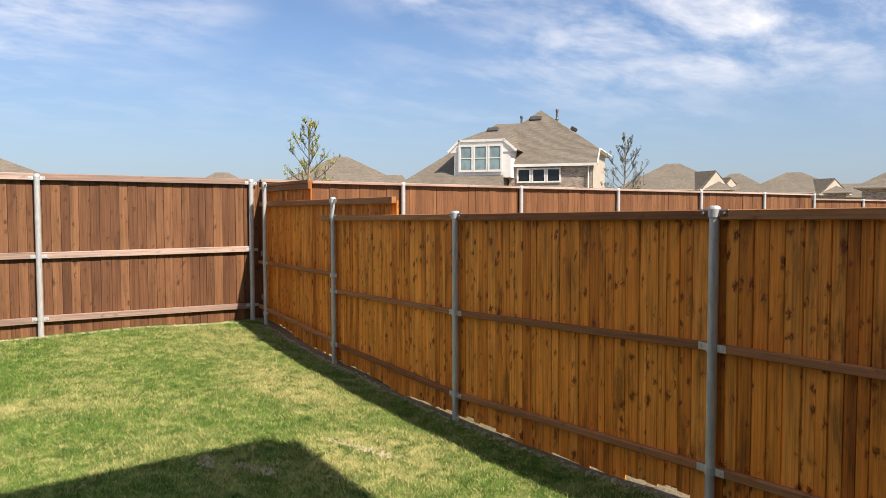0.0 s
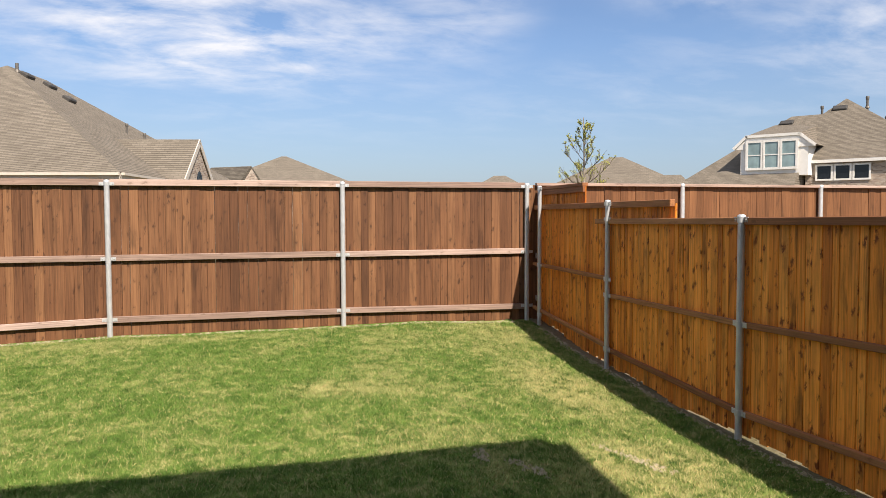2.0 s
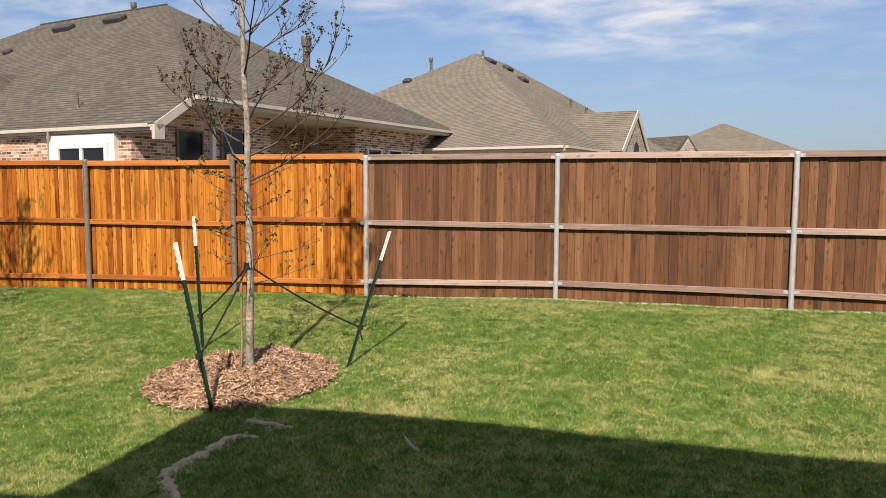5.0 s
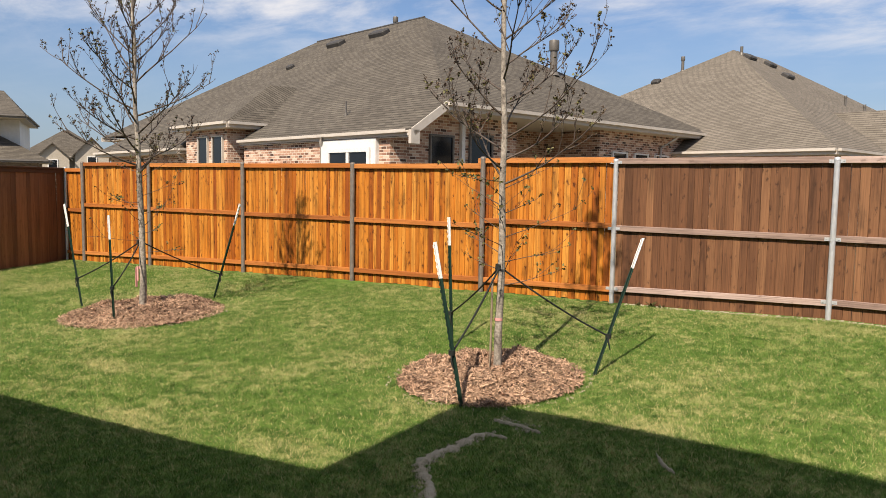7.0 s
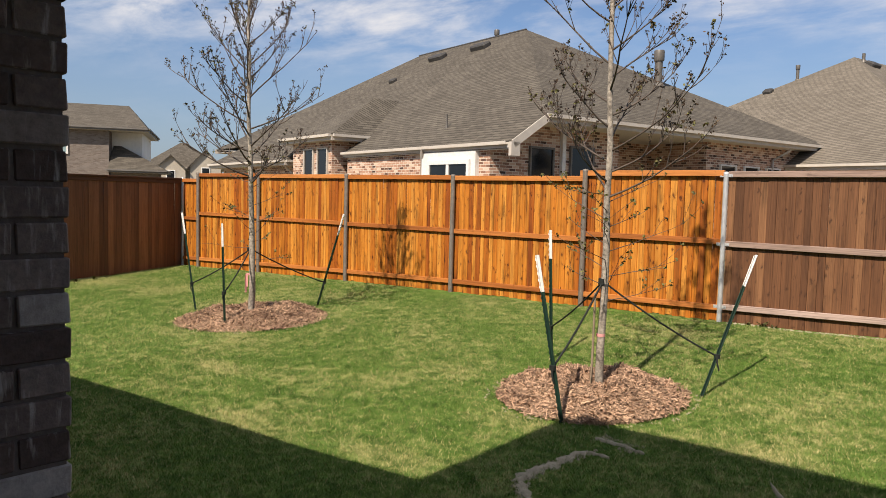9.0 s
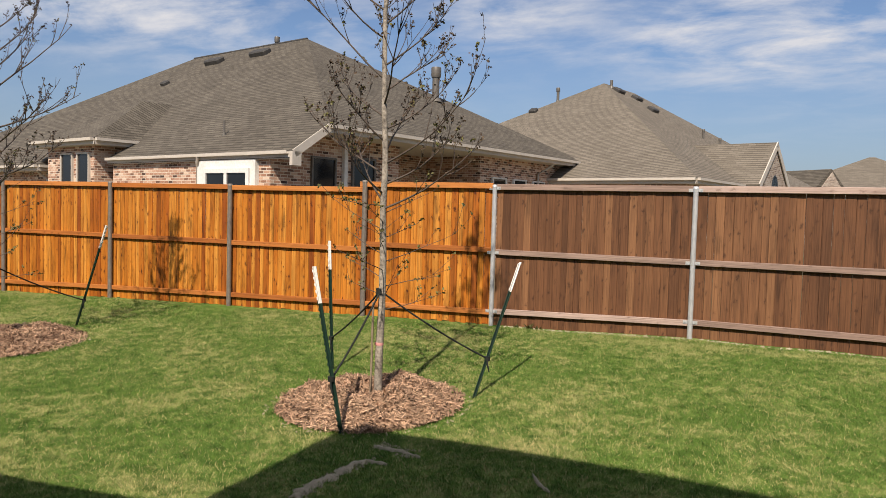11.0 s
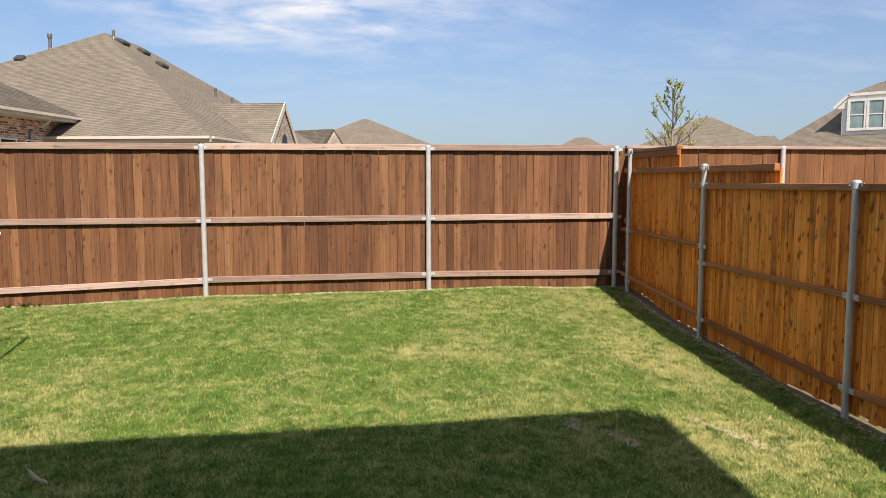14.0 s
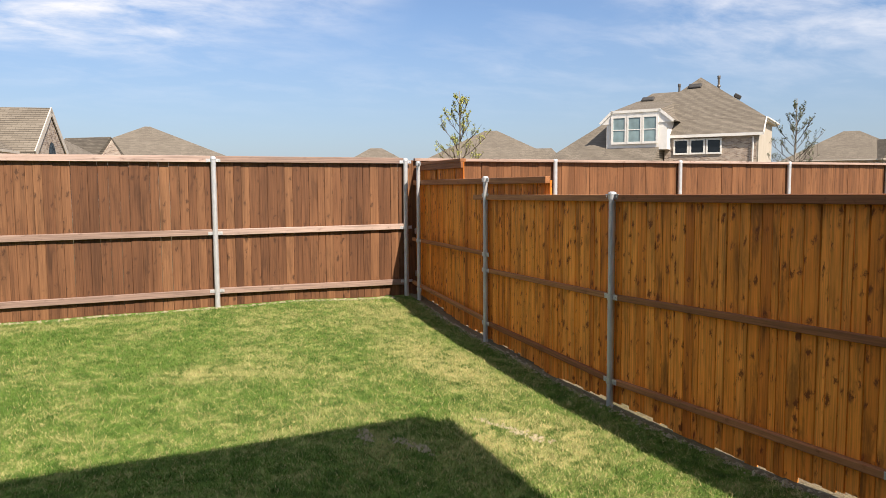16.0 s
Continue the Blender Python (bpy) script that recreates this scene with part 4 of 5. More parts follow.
def second_house():
    h = thing("hip_roof_house", "brick house under a large tan shingle hip roof", "house", at=(-4.9, 15.9, 0), turn=-12)
    g, ez = 0, 3.25
    walls(h, -15.5, -0.5, 0.5, 20.5, g, ez - 0.2, BRICK)
    roof_piece(h, [(-16, 0), (0, 0), (0, 21), (-16, 21)], [(-8, 9.0), (-8, 12.5)], ez, 8.35, ROOF_TAN)
    window(h, (-1.6, 0.49, 2.45), "s", 1.8, 0.9, 3, 0.07, GLASS, WHITE)
    # cross gable to the east with a brick face and an arched opening
    gy0, gy1, gz = 4.8, 9.2, 5.0
    bm = bmesh.new()
    mid = (gy0 + gy1) / 2
    ends = []
    for x in (0.6, -4.0):
        ends.append([bm.verts.new((x, gy0, ez)), bm.verts.new((x, mid, gz)), bm.verts.new((x, gy1, ez))])
    a, b = ends
    for i, j in ((0, 1), (1, 2)):
        bm.faces.new((a[i], a[j], b[j], b[i]))
    lows = [[bm.verts.new(v.co - Vector((0, 0, 0.16))) for v in e] for e in ends]
    for i, j in ((0, 1), (1, 2)):
        bm.faces.new((lows[1][i], lows[1][j], lows[0][j], lows[0][i]))
        for e, l in ((a, lows[0]), (b, lows[1])):
            bm.faces.new((e[i], l[i], l[j], e[j]))
    for i in (0, 2):
        bm.faces.new((a[i], b[i], lows[1][i], lows[0][i]))
    gr = part("roof", bm, ROOF_TAN, h)
    bm = bmesh.new()
    for s in (-1, 1):
        m = Matrix.Translation((0.603, mid, gz)) @ Euler((s * -math.atan2(gz - ez, (gy1 - gy0) / 2), 0, 0)).to_matrix().to_4x4()
        L = math.hypot(gz - ez, (gy1 - gy0) / 2)
        box(bm, 0, 0.04, 0 if s > 0 else -L, L if s > 0 else 0, -0.22, 0.02, m)
    part("fascia", bm, TRIM, gr)
    bm = bmesh.new()
    f = [bm.verts.new((x, y, z)) for x in (0.58, 0.0) for y, z in ((gy0 + 0.3, g), (gy1 - 0.3, g), (gy1 - 0.3, ez - 0.05), (mid, gz - 0.3), (gy0 + 0.3, ez - 0.05))]
    bm.faces.new(f[:5]), bm.faces.new(f[5:][::-1])
    for i in range(5):
        bm.faces.new((f[i], f[(i + 1) % 5], f[5 + (i + 1) % 5], f[5 + i]))
    part("wall", bm, BRICK_TAN, h)
    bm = bmesh.new()
    arch = [(mid + 0.45 * math.cos(t), 3.2 + 0.5 * math.sin(t)) for t in np.linspace(0, math.pi, 11)] + [(mid - 0.45, 2.6), (mid + 0.45, 2.6)]
    bm.faces.new([bm.verts.new((0.59, y, z)) for y, z in arch])
    bmesh.ops.solidify(bm, geom=bm.faces[:], thickness=0.02)
    part("arched_window", bm, GLASS, h)
    # vents
    sl = (8.35 - ez) / 9.0
    vent_pipe(h, (-9.6, 7.4, ez + sl * 7.2), 0.07, 0.5)
    vent_box(h, (-10.2, 6.2, ez + sl * 6.2), 0, (0.4, 0.34, 0.15), VENT, 29)
    el = (8.35 - ez) / 8.0
    vent_pipe(h, (-7.6, 9.0, 8.1), 0.07, 0.35, False)
    for k, (x, y) in enumerate(((-7.3, 9.2), (-7.0, 10.6), (-5.9, 10.0))):
        vent_box(h, (x, y, ez + el * -x), 90, (0.7, 0.4, 0.16), VENT, 32)
    for x, y in ((-3.9, 11.4), (-3.3, 12.0), (-2.6, 13.5)):
        vent_pipe(h, (x, y, ez + el * -x - 0.1), 0.05, 0.4, True)


def simple_house(name, label, az, dist, width, depth, eave, top, ridge=0.0, turn=0.0, roof=None, wall=None, windows=(), group="houses beyond the fences", gable=False):
    """A far house: placed by bearing and distance from the patio."""
    a = radians(az)
    x, y = -1.2 + dist * math.sin(a), -9.5 + dist * math.cos(a)
    h = thing(name, label, "house", group, at=(x, y, 0), turn=-az + turn)
    walls(h, -width / 2 + 0.45, width / 2 - 0.45, -depth / 2 + 0.45, depth / 2 - 0.45, -0.3, eave - 0.15, wall or BRICK_TAN)
    e = width / 2 if gable else ridge / 2
    roof_piece(h, [(-width / 2, -depth / 2), (width / 2, -depth / 2), (width / 2, depth / 2), (-width / 2, depth / 2)], [(-e, 0), (e, 0)], eave, top, roof or ROOF_TAN, "roof", 0.16)
    if gable:
        for s in (-1, 1):
            bm = bmesh.new()
            pts = [(-depth / 2 + 0.25, eave - 0.2), (depth / 2 - 0.25, eave - 0.2), (0, top - 0.22)]
            f = [bm.verts.new((s * (width / 2 + dx), y, z)) for dx in (0.0, 0.06) for y, z in pts]
            bm.faces.new(f[:3]), bm.faces.new(f[3:])
            for i in range(3):
                bm.faces.new((f[i], f[(i + 1) % 3], f[3 + (i + 1) % 3], f[3 + i]))
            part("gable_wall", bm, wall or BRICK_TAN, h)
    for cx, cz, w, hh in windows:
        window(h, (cx, -depth / 2 + 0.44, cz), "s", w, hh, 1, 0.1, GLASS, WHITE)
    return h


bungalow()
second_house()


def two_storey_house():
    a = radians(43.6)
    d = 56.0
    h = thing("two_storey_house", "two-storey house with tan hip roof and white dormer", "house", at=(-1.2 + d * math.sin(a), -9.5 + d * math.cos(a), 0), turn=-43.6 - 11)
    # long low roof, main hip over the upper floor, and its front slope carried down
    roof_piece(h, [(-10.0, -6.5), (-1.7, -6.5), (-1.7, 10.0), (-10.0, 10.0)], [(-3.9, 2.0), (-1.8, 2.0)], 3.2, 8.8, ROOF_TAN, "roof", 0.18, WHITE)
    walls(h, -9.5, -2.0, -6.1, 9.6, -0.3, 3.0, BRICK_TAN)
    roof_piece(h, [(-4.0, -2.4), (4.6, -2.4), (4.6, 4.6), (-4.0, 4.6)], [(-0.28, 1.4), (-0.28, 1.9)], 6.3, 9.65, ROOF_TAN, "roof", 0.18, WHITE, (0, 2, 3))
    bm = bmesh.new()
    pts = [(-1.8, -3.75, 5.25), (4.6, -3.75, 5.25), (4.6, -2.4, 6.3), (-1.8, -2.4, 6.3)]
    v = [bm.verts.new(p) for p in pts] + [bm.verts.new((p[0], p[1], p[2] - 0.16)) for p in pts]
    for f in ((0, 1, 2, 3), (7, 6, 5, 4), (0, 4, 5, 1), (1, 5, 6, 2), (2, 6, 7, 3), (3, 7, 4, 0)):
        bm.faces.new([v[i] for i in f])
    low = part("roof", bm, ROOF_TAN, h)
    bm = bmesh.new()
    box(bm, -1.8, 4.62, -3.79, -3.753, 5.05, 5.24)
    part("fascia", bm, WHITE, low)
    bm = bmesh.new()
    m = Matrix.Translation((4.603, -3.75, 5.25)) @ Euler((math.atan2(1.05, 1.35), 0, 0)).to_matrix().to_4x4()
    box(bm, 0, 0.04, 0, 1.71, -0.2, 0.02, m)
    part("rake_board", bm, WHITE, low)
    walls(h, -1.6, 4.3, -3.5, 3.6, -0.3, 5.08, BRICK_TAN)
    bm = bmesh.new()
    f = [bm.verts.new((x, y, z)) for x in (4.32, 4.2) for y, z in ((-3.5, 2.0), (3.6, 2.0), (3.6, 6.1), (-2.4, 6.1), (-3.5, 5.2))]
    bm.faces.new(f[:5]), bm.faces.new(f[5:][::-1])
    for i in range(5):
        bm.faces.new((f[i], f[(i + 1) % 5], f[5 + (i + 1) % 5], f[5 + i]))
    part("side_wall", bm, CREAM_WALL, h)
    # dormer with three windows
    walls(h, -5.3, -1.2, -4.6, 0.0, 4.3, 6.5, SIDING, "dormer_wall")
    bm = bmesh.new()
    prof = [(-5.75, 6.2), (-4.95, 6.95), (-1.65, 6.95), (-0.75, 6.2)]
    f = [bm.verts.new((x, -4.63, z)) for x, z in prof]
    b = [bm.verts.new((x, 1.8, z + (1.3 if 0 < i < 3 else 0.0))) for i, (x, z) in enumerate(prof)]
    for i in range(3):
        bm.faces.new((f[i], f[i + 1], b[i + 1], b[i]))
    bm.faces.new(f[::-1]), bm.faces.new(b), bm.faces.new((f[0], b[0], b[3], f[3]))
    dr = part("dormer_roof", bm, ROOF_TAN, h)
    bm = bmesh.new()
    f = [bm.verts.new((x, y, z - 0.12)) for y in (-4.66, -4.61) for x, z in prof]
    bm.faces.new(f[:4]), bm.faces.new(f[4:][::-1])
    for i in range(4):
        bm.faces.new((f[i], f[(i + 1) % 4], f[4 + (i + 1) % 4], f[4 + i]))
    part("dormer_gable", bm, SIDING, dr)
    for (x0, z0), (x1, z1) in zip(prof, prof[1:]):
        an = math.atan2(z1 - z0, x1 - x0)
        m = Matrix.Translation((x0, -4.72, z0)) @ Euler((0, -an, 0)).to_matrix().to_4x4()
        bm = bmesh.new()
        box(bm, -0.04, math.hypot(x1 - x0, z1 - z0) + 0.04, -0.03, 0.03, -0.14, 0.03, m)
        part("fascia", bm, WHITE, dr)
    for x in (-4.4, -3.35, -2.3):
        window(h, (x, -4.69, 5.66), "s", 0.98, 1.8, 1, 0.09, GLASS_BLIND, WHITE, 0.06, True)
    for x in (-0.5, 0.55, 1.6):
        window(h, (x, -3.52, 4.45), "s", 0.92, 0.95, 1, 0.07, GLASS, WHITE, 0.04)
    downspout(h, [(4.0, -3.6, 5.0), (4.0, -3.6, 0.2)], WHITE)
    vent_pipe(h, (-2.0, 2.4, 8.7), 0.08, 0.5)
    vent_pipe(h, (0.9, 1.8, 9.0), 0.08, 0.5)
    vent_box(h, (-0.5, 0.6, 8.9), 0, (0.9, 0.5, 0.15), VENT, 36)
    vent_box(h, (-4.0, 1.2, 8.25), 0, (0.9, 0.5, 0.15), VENT, 32)
    vent_box(h, (2.2, 1.6, 8.1), 90, (0.8, 0.4, 0.2), VENT, 30)


CREAM_WALL = speckle("cream_brick", (0.36, 0.315, 0.25), (0.47, 0.42, 0.345), 9, 0.85, 0.2)
two_storey_house()
FAR_LABEL = "distant brick house with a tan shingle hip roof"
simple_house("house", "small gabled house roof beyond the hip roof house", -0.8, 52, 3.4, 3.4, 3.6, 5.15, 0, -40, ROOF, gable=True)
simple_house("house", FAR_LABEL, 3.05, 66, 15, 14, 3.6, 7.0, 0.4)
simple_house("house", FAR_LABEL, 19.5, 78, 9, 9, 3.6, 5.95, 1.2)
simple_house("house", FAR_LABEL, 28.3, 64, 13, 12, 3.4, 6.65, 1.0)
simple_house("house", FAR_LABEL, 32.2, 80, 6, 8, 3.6, 5.9, 2.0)
simple_house("house", "distant two-storey house with stepped tan roofs", 53.3, 92, 13, 11, 4.4, 7.6, 1.5, 0, None, None, ((2.6, 3.6, 0.9, 0.9),))
simple_house("house", "distant gabled house with cream walls", 54.9, 90, 6, 5, 4.4, 6.5, 0, -45, ROOF, CREAM_WALL, gable=True)
simple_house("house", "distant gabled house with cream walls", 56.3, 94, 4.5, 4.5, 4.2, 5.9, 0, -45, ROOF, CREAM_WALL, gable=True)
simple_house("house", FAR_LABEL, 57.6, 96, 9, 10, 4.0, 6.5, 1.0)
simple_house("house", FAR_LABEL, 61.4, 94, 11, 10, 4.0, 6.4, 1.5)
simple_house("house", "distant gabled house with cream walls", 62.7, 92, 5, 5, 3.8, 5.5, 0, -40, ROOF, CREAM_WALL, gable=True)
simple_house("house", FAR_LABEL, 65.4, 100, 11, 9, 3.6, 5.2, 6.0)
simple_house("house", FAR_LABEL, 69.5, 70, 10, 9, 3.8, 6.2, 2.0)


def left_two_storey():
    a, d = radians(-68.6), 58.0
    h = thing("two_storey_house", "two-storey tan brick house with a low side roof", "house", at=(-1.2 + d * math.sin(a), -9.5 + d * math.cos(a), 0), turn=68.6 - 8)
    walls(h, -9.0, 1.6, -4.5, 4.5, -0.5, 5.75, BRICK_GREY)
    walls(h, 1.6, 3.5, -3.0, 4.5, -0.5, 5.6, SIDING)
    roof_piece(h, [(-10.0, -5.0), (4.0, -5.0), (4.0, 5.0), (-10.0, 5.0)], [(-8.0, 0), (2.4, 0)], 5.8, 7.7, ROOF, "roof", 0.2, VENT_GREY)
    roof_piece(h, [(1.6, -5.2), (5.2, -5.2), (5.2, -1.0), (1.6, -1.0)], [(1.7, -3.0), (2.2, -3.0)], 3.1, 4.7, ROOF, "roof", 0.2, VENT_GREY)
    walls(h, 1.7, 4.6, -4.6, -1.2, -0.5, 2.95, BRICK_GREY)
    window(h, (-1.4, -4.52, 4.75), "s", 1.2, 1.5, 1, 0.1, GLASS_BLIND, WHITE, 0.0, True)
    vent_pipe(h, (-2.5, -2.4, 6.7), 0.06, 0.25, True)


left_two_storey()
def gabled_front(h, x, y, width, eave, top, depth, wall, roof):
    """A projecting bay of wall with a small gable roof over it."""
    bm = bmesh.new()
    w = width / 2
    f = [bm.verts.new((x + dx, yy, z)) for yy in (y, y + depth) for dx, z in ((-w, -0.3), (w, -0.3), (w, eave), (0, top), (-w, eave))]
    bm.faces.new(f[:5]), bm.faces.new(f[5:][::-1])
    for i in range(5):
        bm.faces.new((f[i], f[5 + i], f[5 + (i + 1) % 5], f[(i + 1) % 5]))
    part("gable_wall", bm, wall, h)
    bm = bmesh.new()
    o, t = 0.3, 0.14
    drop = (top - eave) / w * o
    prof = [(-w - o, eave - drop), (0, top), (w + o, eave - drop), (w + o, eave - drop + t), (0, top + t), (-w - o, eave - drop + t)]
    f = [bm.verts.new((x + dx, yy, z + 0.01)) for yy in (y - 0.3, y + depth) for dx, z in prof]
    for k in ((0, 1, 4, 5), (1, 2, 3, 4)):
        bm.faces.new([f[i] for i in k]), bm.faces.new([f[6 + i] for i in k][::-1])
    for i in range(6):
        bm.faces.new((f[i], f[6 + i], f[6 + (i + 1) % 6], f[(i + 1) % 6]))
    part("gable_roof", bm, roof, h)
    window(h, (x, y - 0.01, eave - 0.75), "s", 0.95, 1.25, 1, 0.1, GLASS, WHITE)


cream = simple_house("house", "distant cream house with a gabled front", -62.6, 90, 9, 8, 4.3, 7.2, 0.6, 0, ROOF, CREAM_WALL)
gabled_front(cream, -1.3, -4.6, 3.0, 4.1, 5.5, 3.2, CREAM_WALL, ROOF)
gabled_front(cream, 2.3, -4.3, 3.2, 4.5, 6.2, 3.2, CREAM_WALL, ROOF)


# the house that the camera's patio belongs to, behind and over the camera
def own_house():
    h = thing("own_house", "dark brick house with a recessed covered patio", "house")
    g = -0.1
    # west wing with its eave, and the wall that ends beside the patio
    walls(h, -15.0, -3.15, -12.4, -10.35, g, 2.75, BRICK_TAN)
    roof_piece(h, [(-15.5, -10.03), (-15.5, -17.0), (-1.9, -17.0), (-1.9, -8.39)][::-1], [(-4.5, -12.7), (-11.0, -12.7)][::-1], 2.82, 5.3, ROOF)
    # upper floor over the patio
    walls(h, -3.20, 1.72, -15.0, -9.55, 2.98, 5.05, BRICK_TAN)
    roof_piece(h, [(-3.65, -15.5), (1.83, -15.5), (1.83, -9.14), (-3.65, -9.14)], [(-0.8, -12.7), (-0.8, -11.9)], 5.2, 7.4, ROOF)
    walls(h, -3.0, 2.0, -12.4, -12.2, g, 2.98, BRICK_TAN)
    walls(h, 1.62, 1.82, -12.2, -9.0, g, 2.98, BRICK_TAN)
    bm = bmesh.new()
    box(bm, -3.05, 1.85, -12.2, -8.80, 2.90, 2.975)
    part("patio_ceiling", bm, SOFFIT, h)
    bm = bmesh.new()
    box(bm, -2.92, 1.62, -12.2, -8.7, -0.05, 0.20)
    part("patio_slab", bm, CONCRETE, h)
    # brick end wall: mortar core with bricks laid round it
    bm = bmesh.new()
    box(bm, -3.15, -2.937, -12.2, -8.967, g, 2.98)
    end = part("end_wall", bm, MORTAR, h)
    bw, bh, j = 0.194, 0.0585, 0.0092
    shapes = {}

    def brick_mesh(L):
        if L not in shapes:
            bm = bmesh.new()
            soft_box(bm, -0.022, 0.022, -L / 2, L / 2, 0, bh, 0.003)
            for v in bm.verts:
                v.co += Vector((noise.noise(v.co * 31) * 0.003, noise.noise(v.co * 47 + Vector((3, 1, 2))) * 0.003, 0))
            shapes[L] = mesh_of("brick", bm, OWN_BRICK)
        return shapes[L]

    r = random.Random(8)
    for row in range(41):
        z = 0.205 + row * (bh + j)
        y = -8.960
        first = 0.092 if row % 2 else bw
        L = first
        for k in range(8):
            b = new("brick", brick_mesh(L))
            b.parent = end
            b.matrix_world = pose(-2.952 + r.uniform(-0.003, 0.003), y - L / 2, z, 0, r.uniform(-1, 1), r.uniform(-1, 1))
            y -= L + j
            L = bw
        # the short return towards the lawn
        x, L = -2.976, (bw if row % 2 else 0.092)
        for k in range(3):
            b = new("brick", brick_mesh(L))
            b.parent = end
            b.matrix_world = pose(x - L / 2, -8.982, z, 0, 0, 90)
            x, L = x - L - j, bw


own_house()


# ---- trees, stakes, mulch ----
def tree(name, label, at, height, seed, girth=0.045, first=1.15, buds=None, leaf=None, leaf_n=5, spread=1.0, leaf_size=0.02, limbs=22, leaf_share=0.25, bark=None, sprigs=0):
    r = random.Random(seed)
    t = thing(name, label, "tree", at=at)
    path, x, y = [], 0.0, 0.0
    steps = 14
    for i in range(steps + 1):
        path.append(Vector((x, y, height * i / steps - (0.1 if i == 0 else 0))))
        x += r.uniform(-0.022, 0.022)
        y += r.uniform(-0.022, 0.022)
    bm = bmesh.new()
    tube(bm, path, [girth * (1 - 0.86 * (i / steps) ** 0.9) + 0.003 for i in range(steps + 1)], 10)
    part("trunk", bm, bark or BARK, t)

    def on_trunk(z):
        k = min(max(z / height * steps, 0), steps - 0.001)
        i = int(k)
        return path[i].lerp(path[i + 1], k - i)

    tips = []

    def shoot(bm, p, d, length, rad, level, lift=0.075):
        n = 6
        pts, cur = [p], p
        d = d.normalized()
        for i in range(n):
            d = (d + Vector((r.uniform(-0.10, 0.10), r.uniform(-0.10, 0.10), lift + r.uniform(-0.06, 0.06)))).normalized()
            cur = cur + d * length / n
            pts.append(cur)
        tube(bm, pts, [max(rad * (1 - 0.72 * i / n), 0.0018) for i in range(n + 1)], 5)
        if level < 2:
            for k in range(r.randint(6, 8) if level == 0 else r.randint(2, 3)):
                f = r.uniform(0.28, 0.96)
                q = pts[int(f * n)].lerp(pts[min(int(f * n) + 1, n)], f * n - int(f * n))
                side = Vector((r.uniform(-1, 1), r.uniform(-1, 1), r.uniform(-0.1, 0.8))).normalized()
                shoot(bm, q, d + side * 0.8, length * (r.uniform(0.22, 0.45) if level == 0 else r.uniform(0.25, 0.5)), rad * 0.5, level + 1, lift)
        for f in (1.0, 0.84, 0.66) if level else (1.0, 0.9):
            if r.random() < (0.85 if f == 1.0 else 0.35):
                tips.append(pts[int(f * n)] + Vector((r.uniform(-1, 1), r.uniform(-1, 1), r.uniform(-1, 1))) * 0.015)

    # long limbs that bend upwards
    for k in range(limbs):
        f = (k / limbs) ** 1.2
        z = first + (height * 0.94 - first) * f
        a = k * 2.4 + r.uniform(-0.5, 0.5)
        length = spread * (1.5 * (1 - f) ** 0.8 * min(1.0, 0.55 + 1.8 * f) + 0.25) * r.uniform(0.7, 1.2)
        up = 0.34 + 0.9 * f + r.uniform(-0.2, 0.2)
        bm = bmesh.new()
        shoot(bm, on_trunk(z), Vector((math.cos(a), math.sin(a), up)), length, girth * (0.30 - 0.10 * f), 0)
        part("limb", bm, TWIG, t)
    # thin side shoots low on the trunk
    crown_tips = len(tips)
    for k in range(sprigs):
        z = 0.85 + (first - 0.75) * k / max(sprigs, 1)
        a = k * 2.2 + r.uniform(-0.6, 0.6)
        bm = bmesh.new()
        shoot(bm, on_trunk(z), Vector((math.cos(a), math.sin(a), r.uniform(0.0, 0.5))), r.uniform(0.35, 0.75), 0.0045, 1, 0.02)
        part("side_shoot", bm, TWIG, t)
    # leaf and bud clusters
    for mat, share, size, nm in ((buds, 1 - leaf_share, leaf_size * 0.8, "foliage"), (leaf, leaf_share, leaf_size, "foliage")):
        if not mat:
            continue
        co, faces = [], []
        for i, p in enumerate(tips):
            low = i >= crown_tips
            if r.random() > (share if not low else 0.9 if mat == leaf else 0.0):
                continue
            for k in range(leaf_n):
                c = p + Vector((r.gauss(0, 1), r.gauss(0, 1), r.gauss(0, 1))) * size * 0.7
                u = Vector((r.uniform(-1, 1), r.uniform(-1, 1), r.uniform(-1, 1))).normalized() * size * r.uniform(0.6, 1.2)
                v = u.cross(Vector((r.uniform(-1, 1), r.uniform(-1, 1), r.uniform(-1, 1)))).normalized() * size * 0.62
                j = len(co)
                co += [c - u, c + v, c + u, c - v]
                faces.append((j, j + 1, j + 2, j + 3))
        me = bpy.data.meshes.new(nm)
        me.from_pydata([tuple(c) for c in co], [], faces)
        me.materials.append(mat)
        ob = new(nm, me)
        ob.parent = t
        tagged(ob, kind="stuff")
    return t


def stake(base, top, group):
    """A studded T-section steel post with a white painted tip."""
    s = thing("tree_stake", "dark green steel T-post with a white tip, leaning in the lawn", "stake", group)
    a, b = Vector(base), Vector(top)
    d = (b - a)
    L = d.length
    m = Matrix.Translation(a) @ d.to_track_quat("Z", "Y").to_matrix().to_4x4()

    def tee(z0, z1):
        bm = bmesh.new()
        box(bm, -0.0135, 0.0135, -0.003, 0.003, z0, z1)
        box(bm, -0.003, 0.003, 0.0035, 0.025, z0, z1)
        z = z0 + 0.03
        while z < z1:
            box(bm, -0.010, 0.010, -0.011, -0.0035, z, z + 0.022)
            z += 0.055
        return bm

    split = L * 0.78
    p = part("post", tee(-0.25, split), STAKE, s)
    q = part("tip", tee(split, L), WHITE, s, "white painted tip")
    p.matrix_world = m
    q.matrix_world = m
    return s


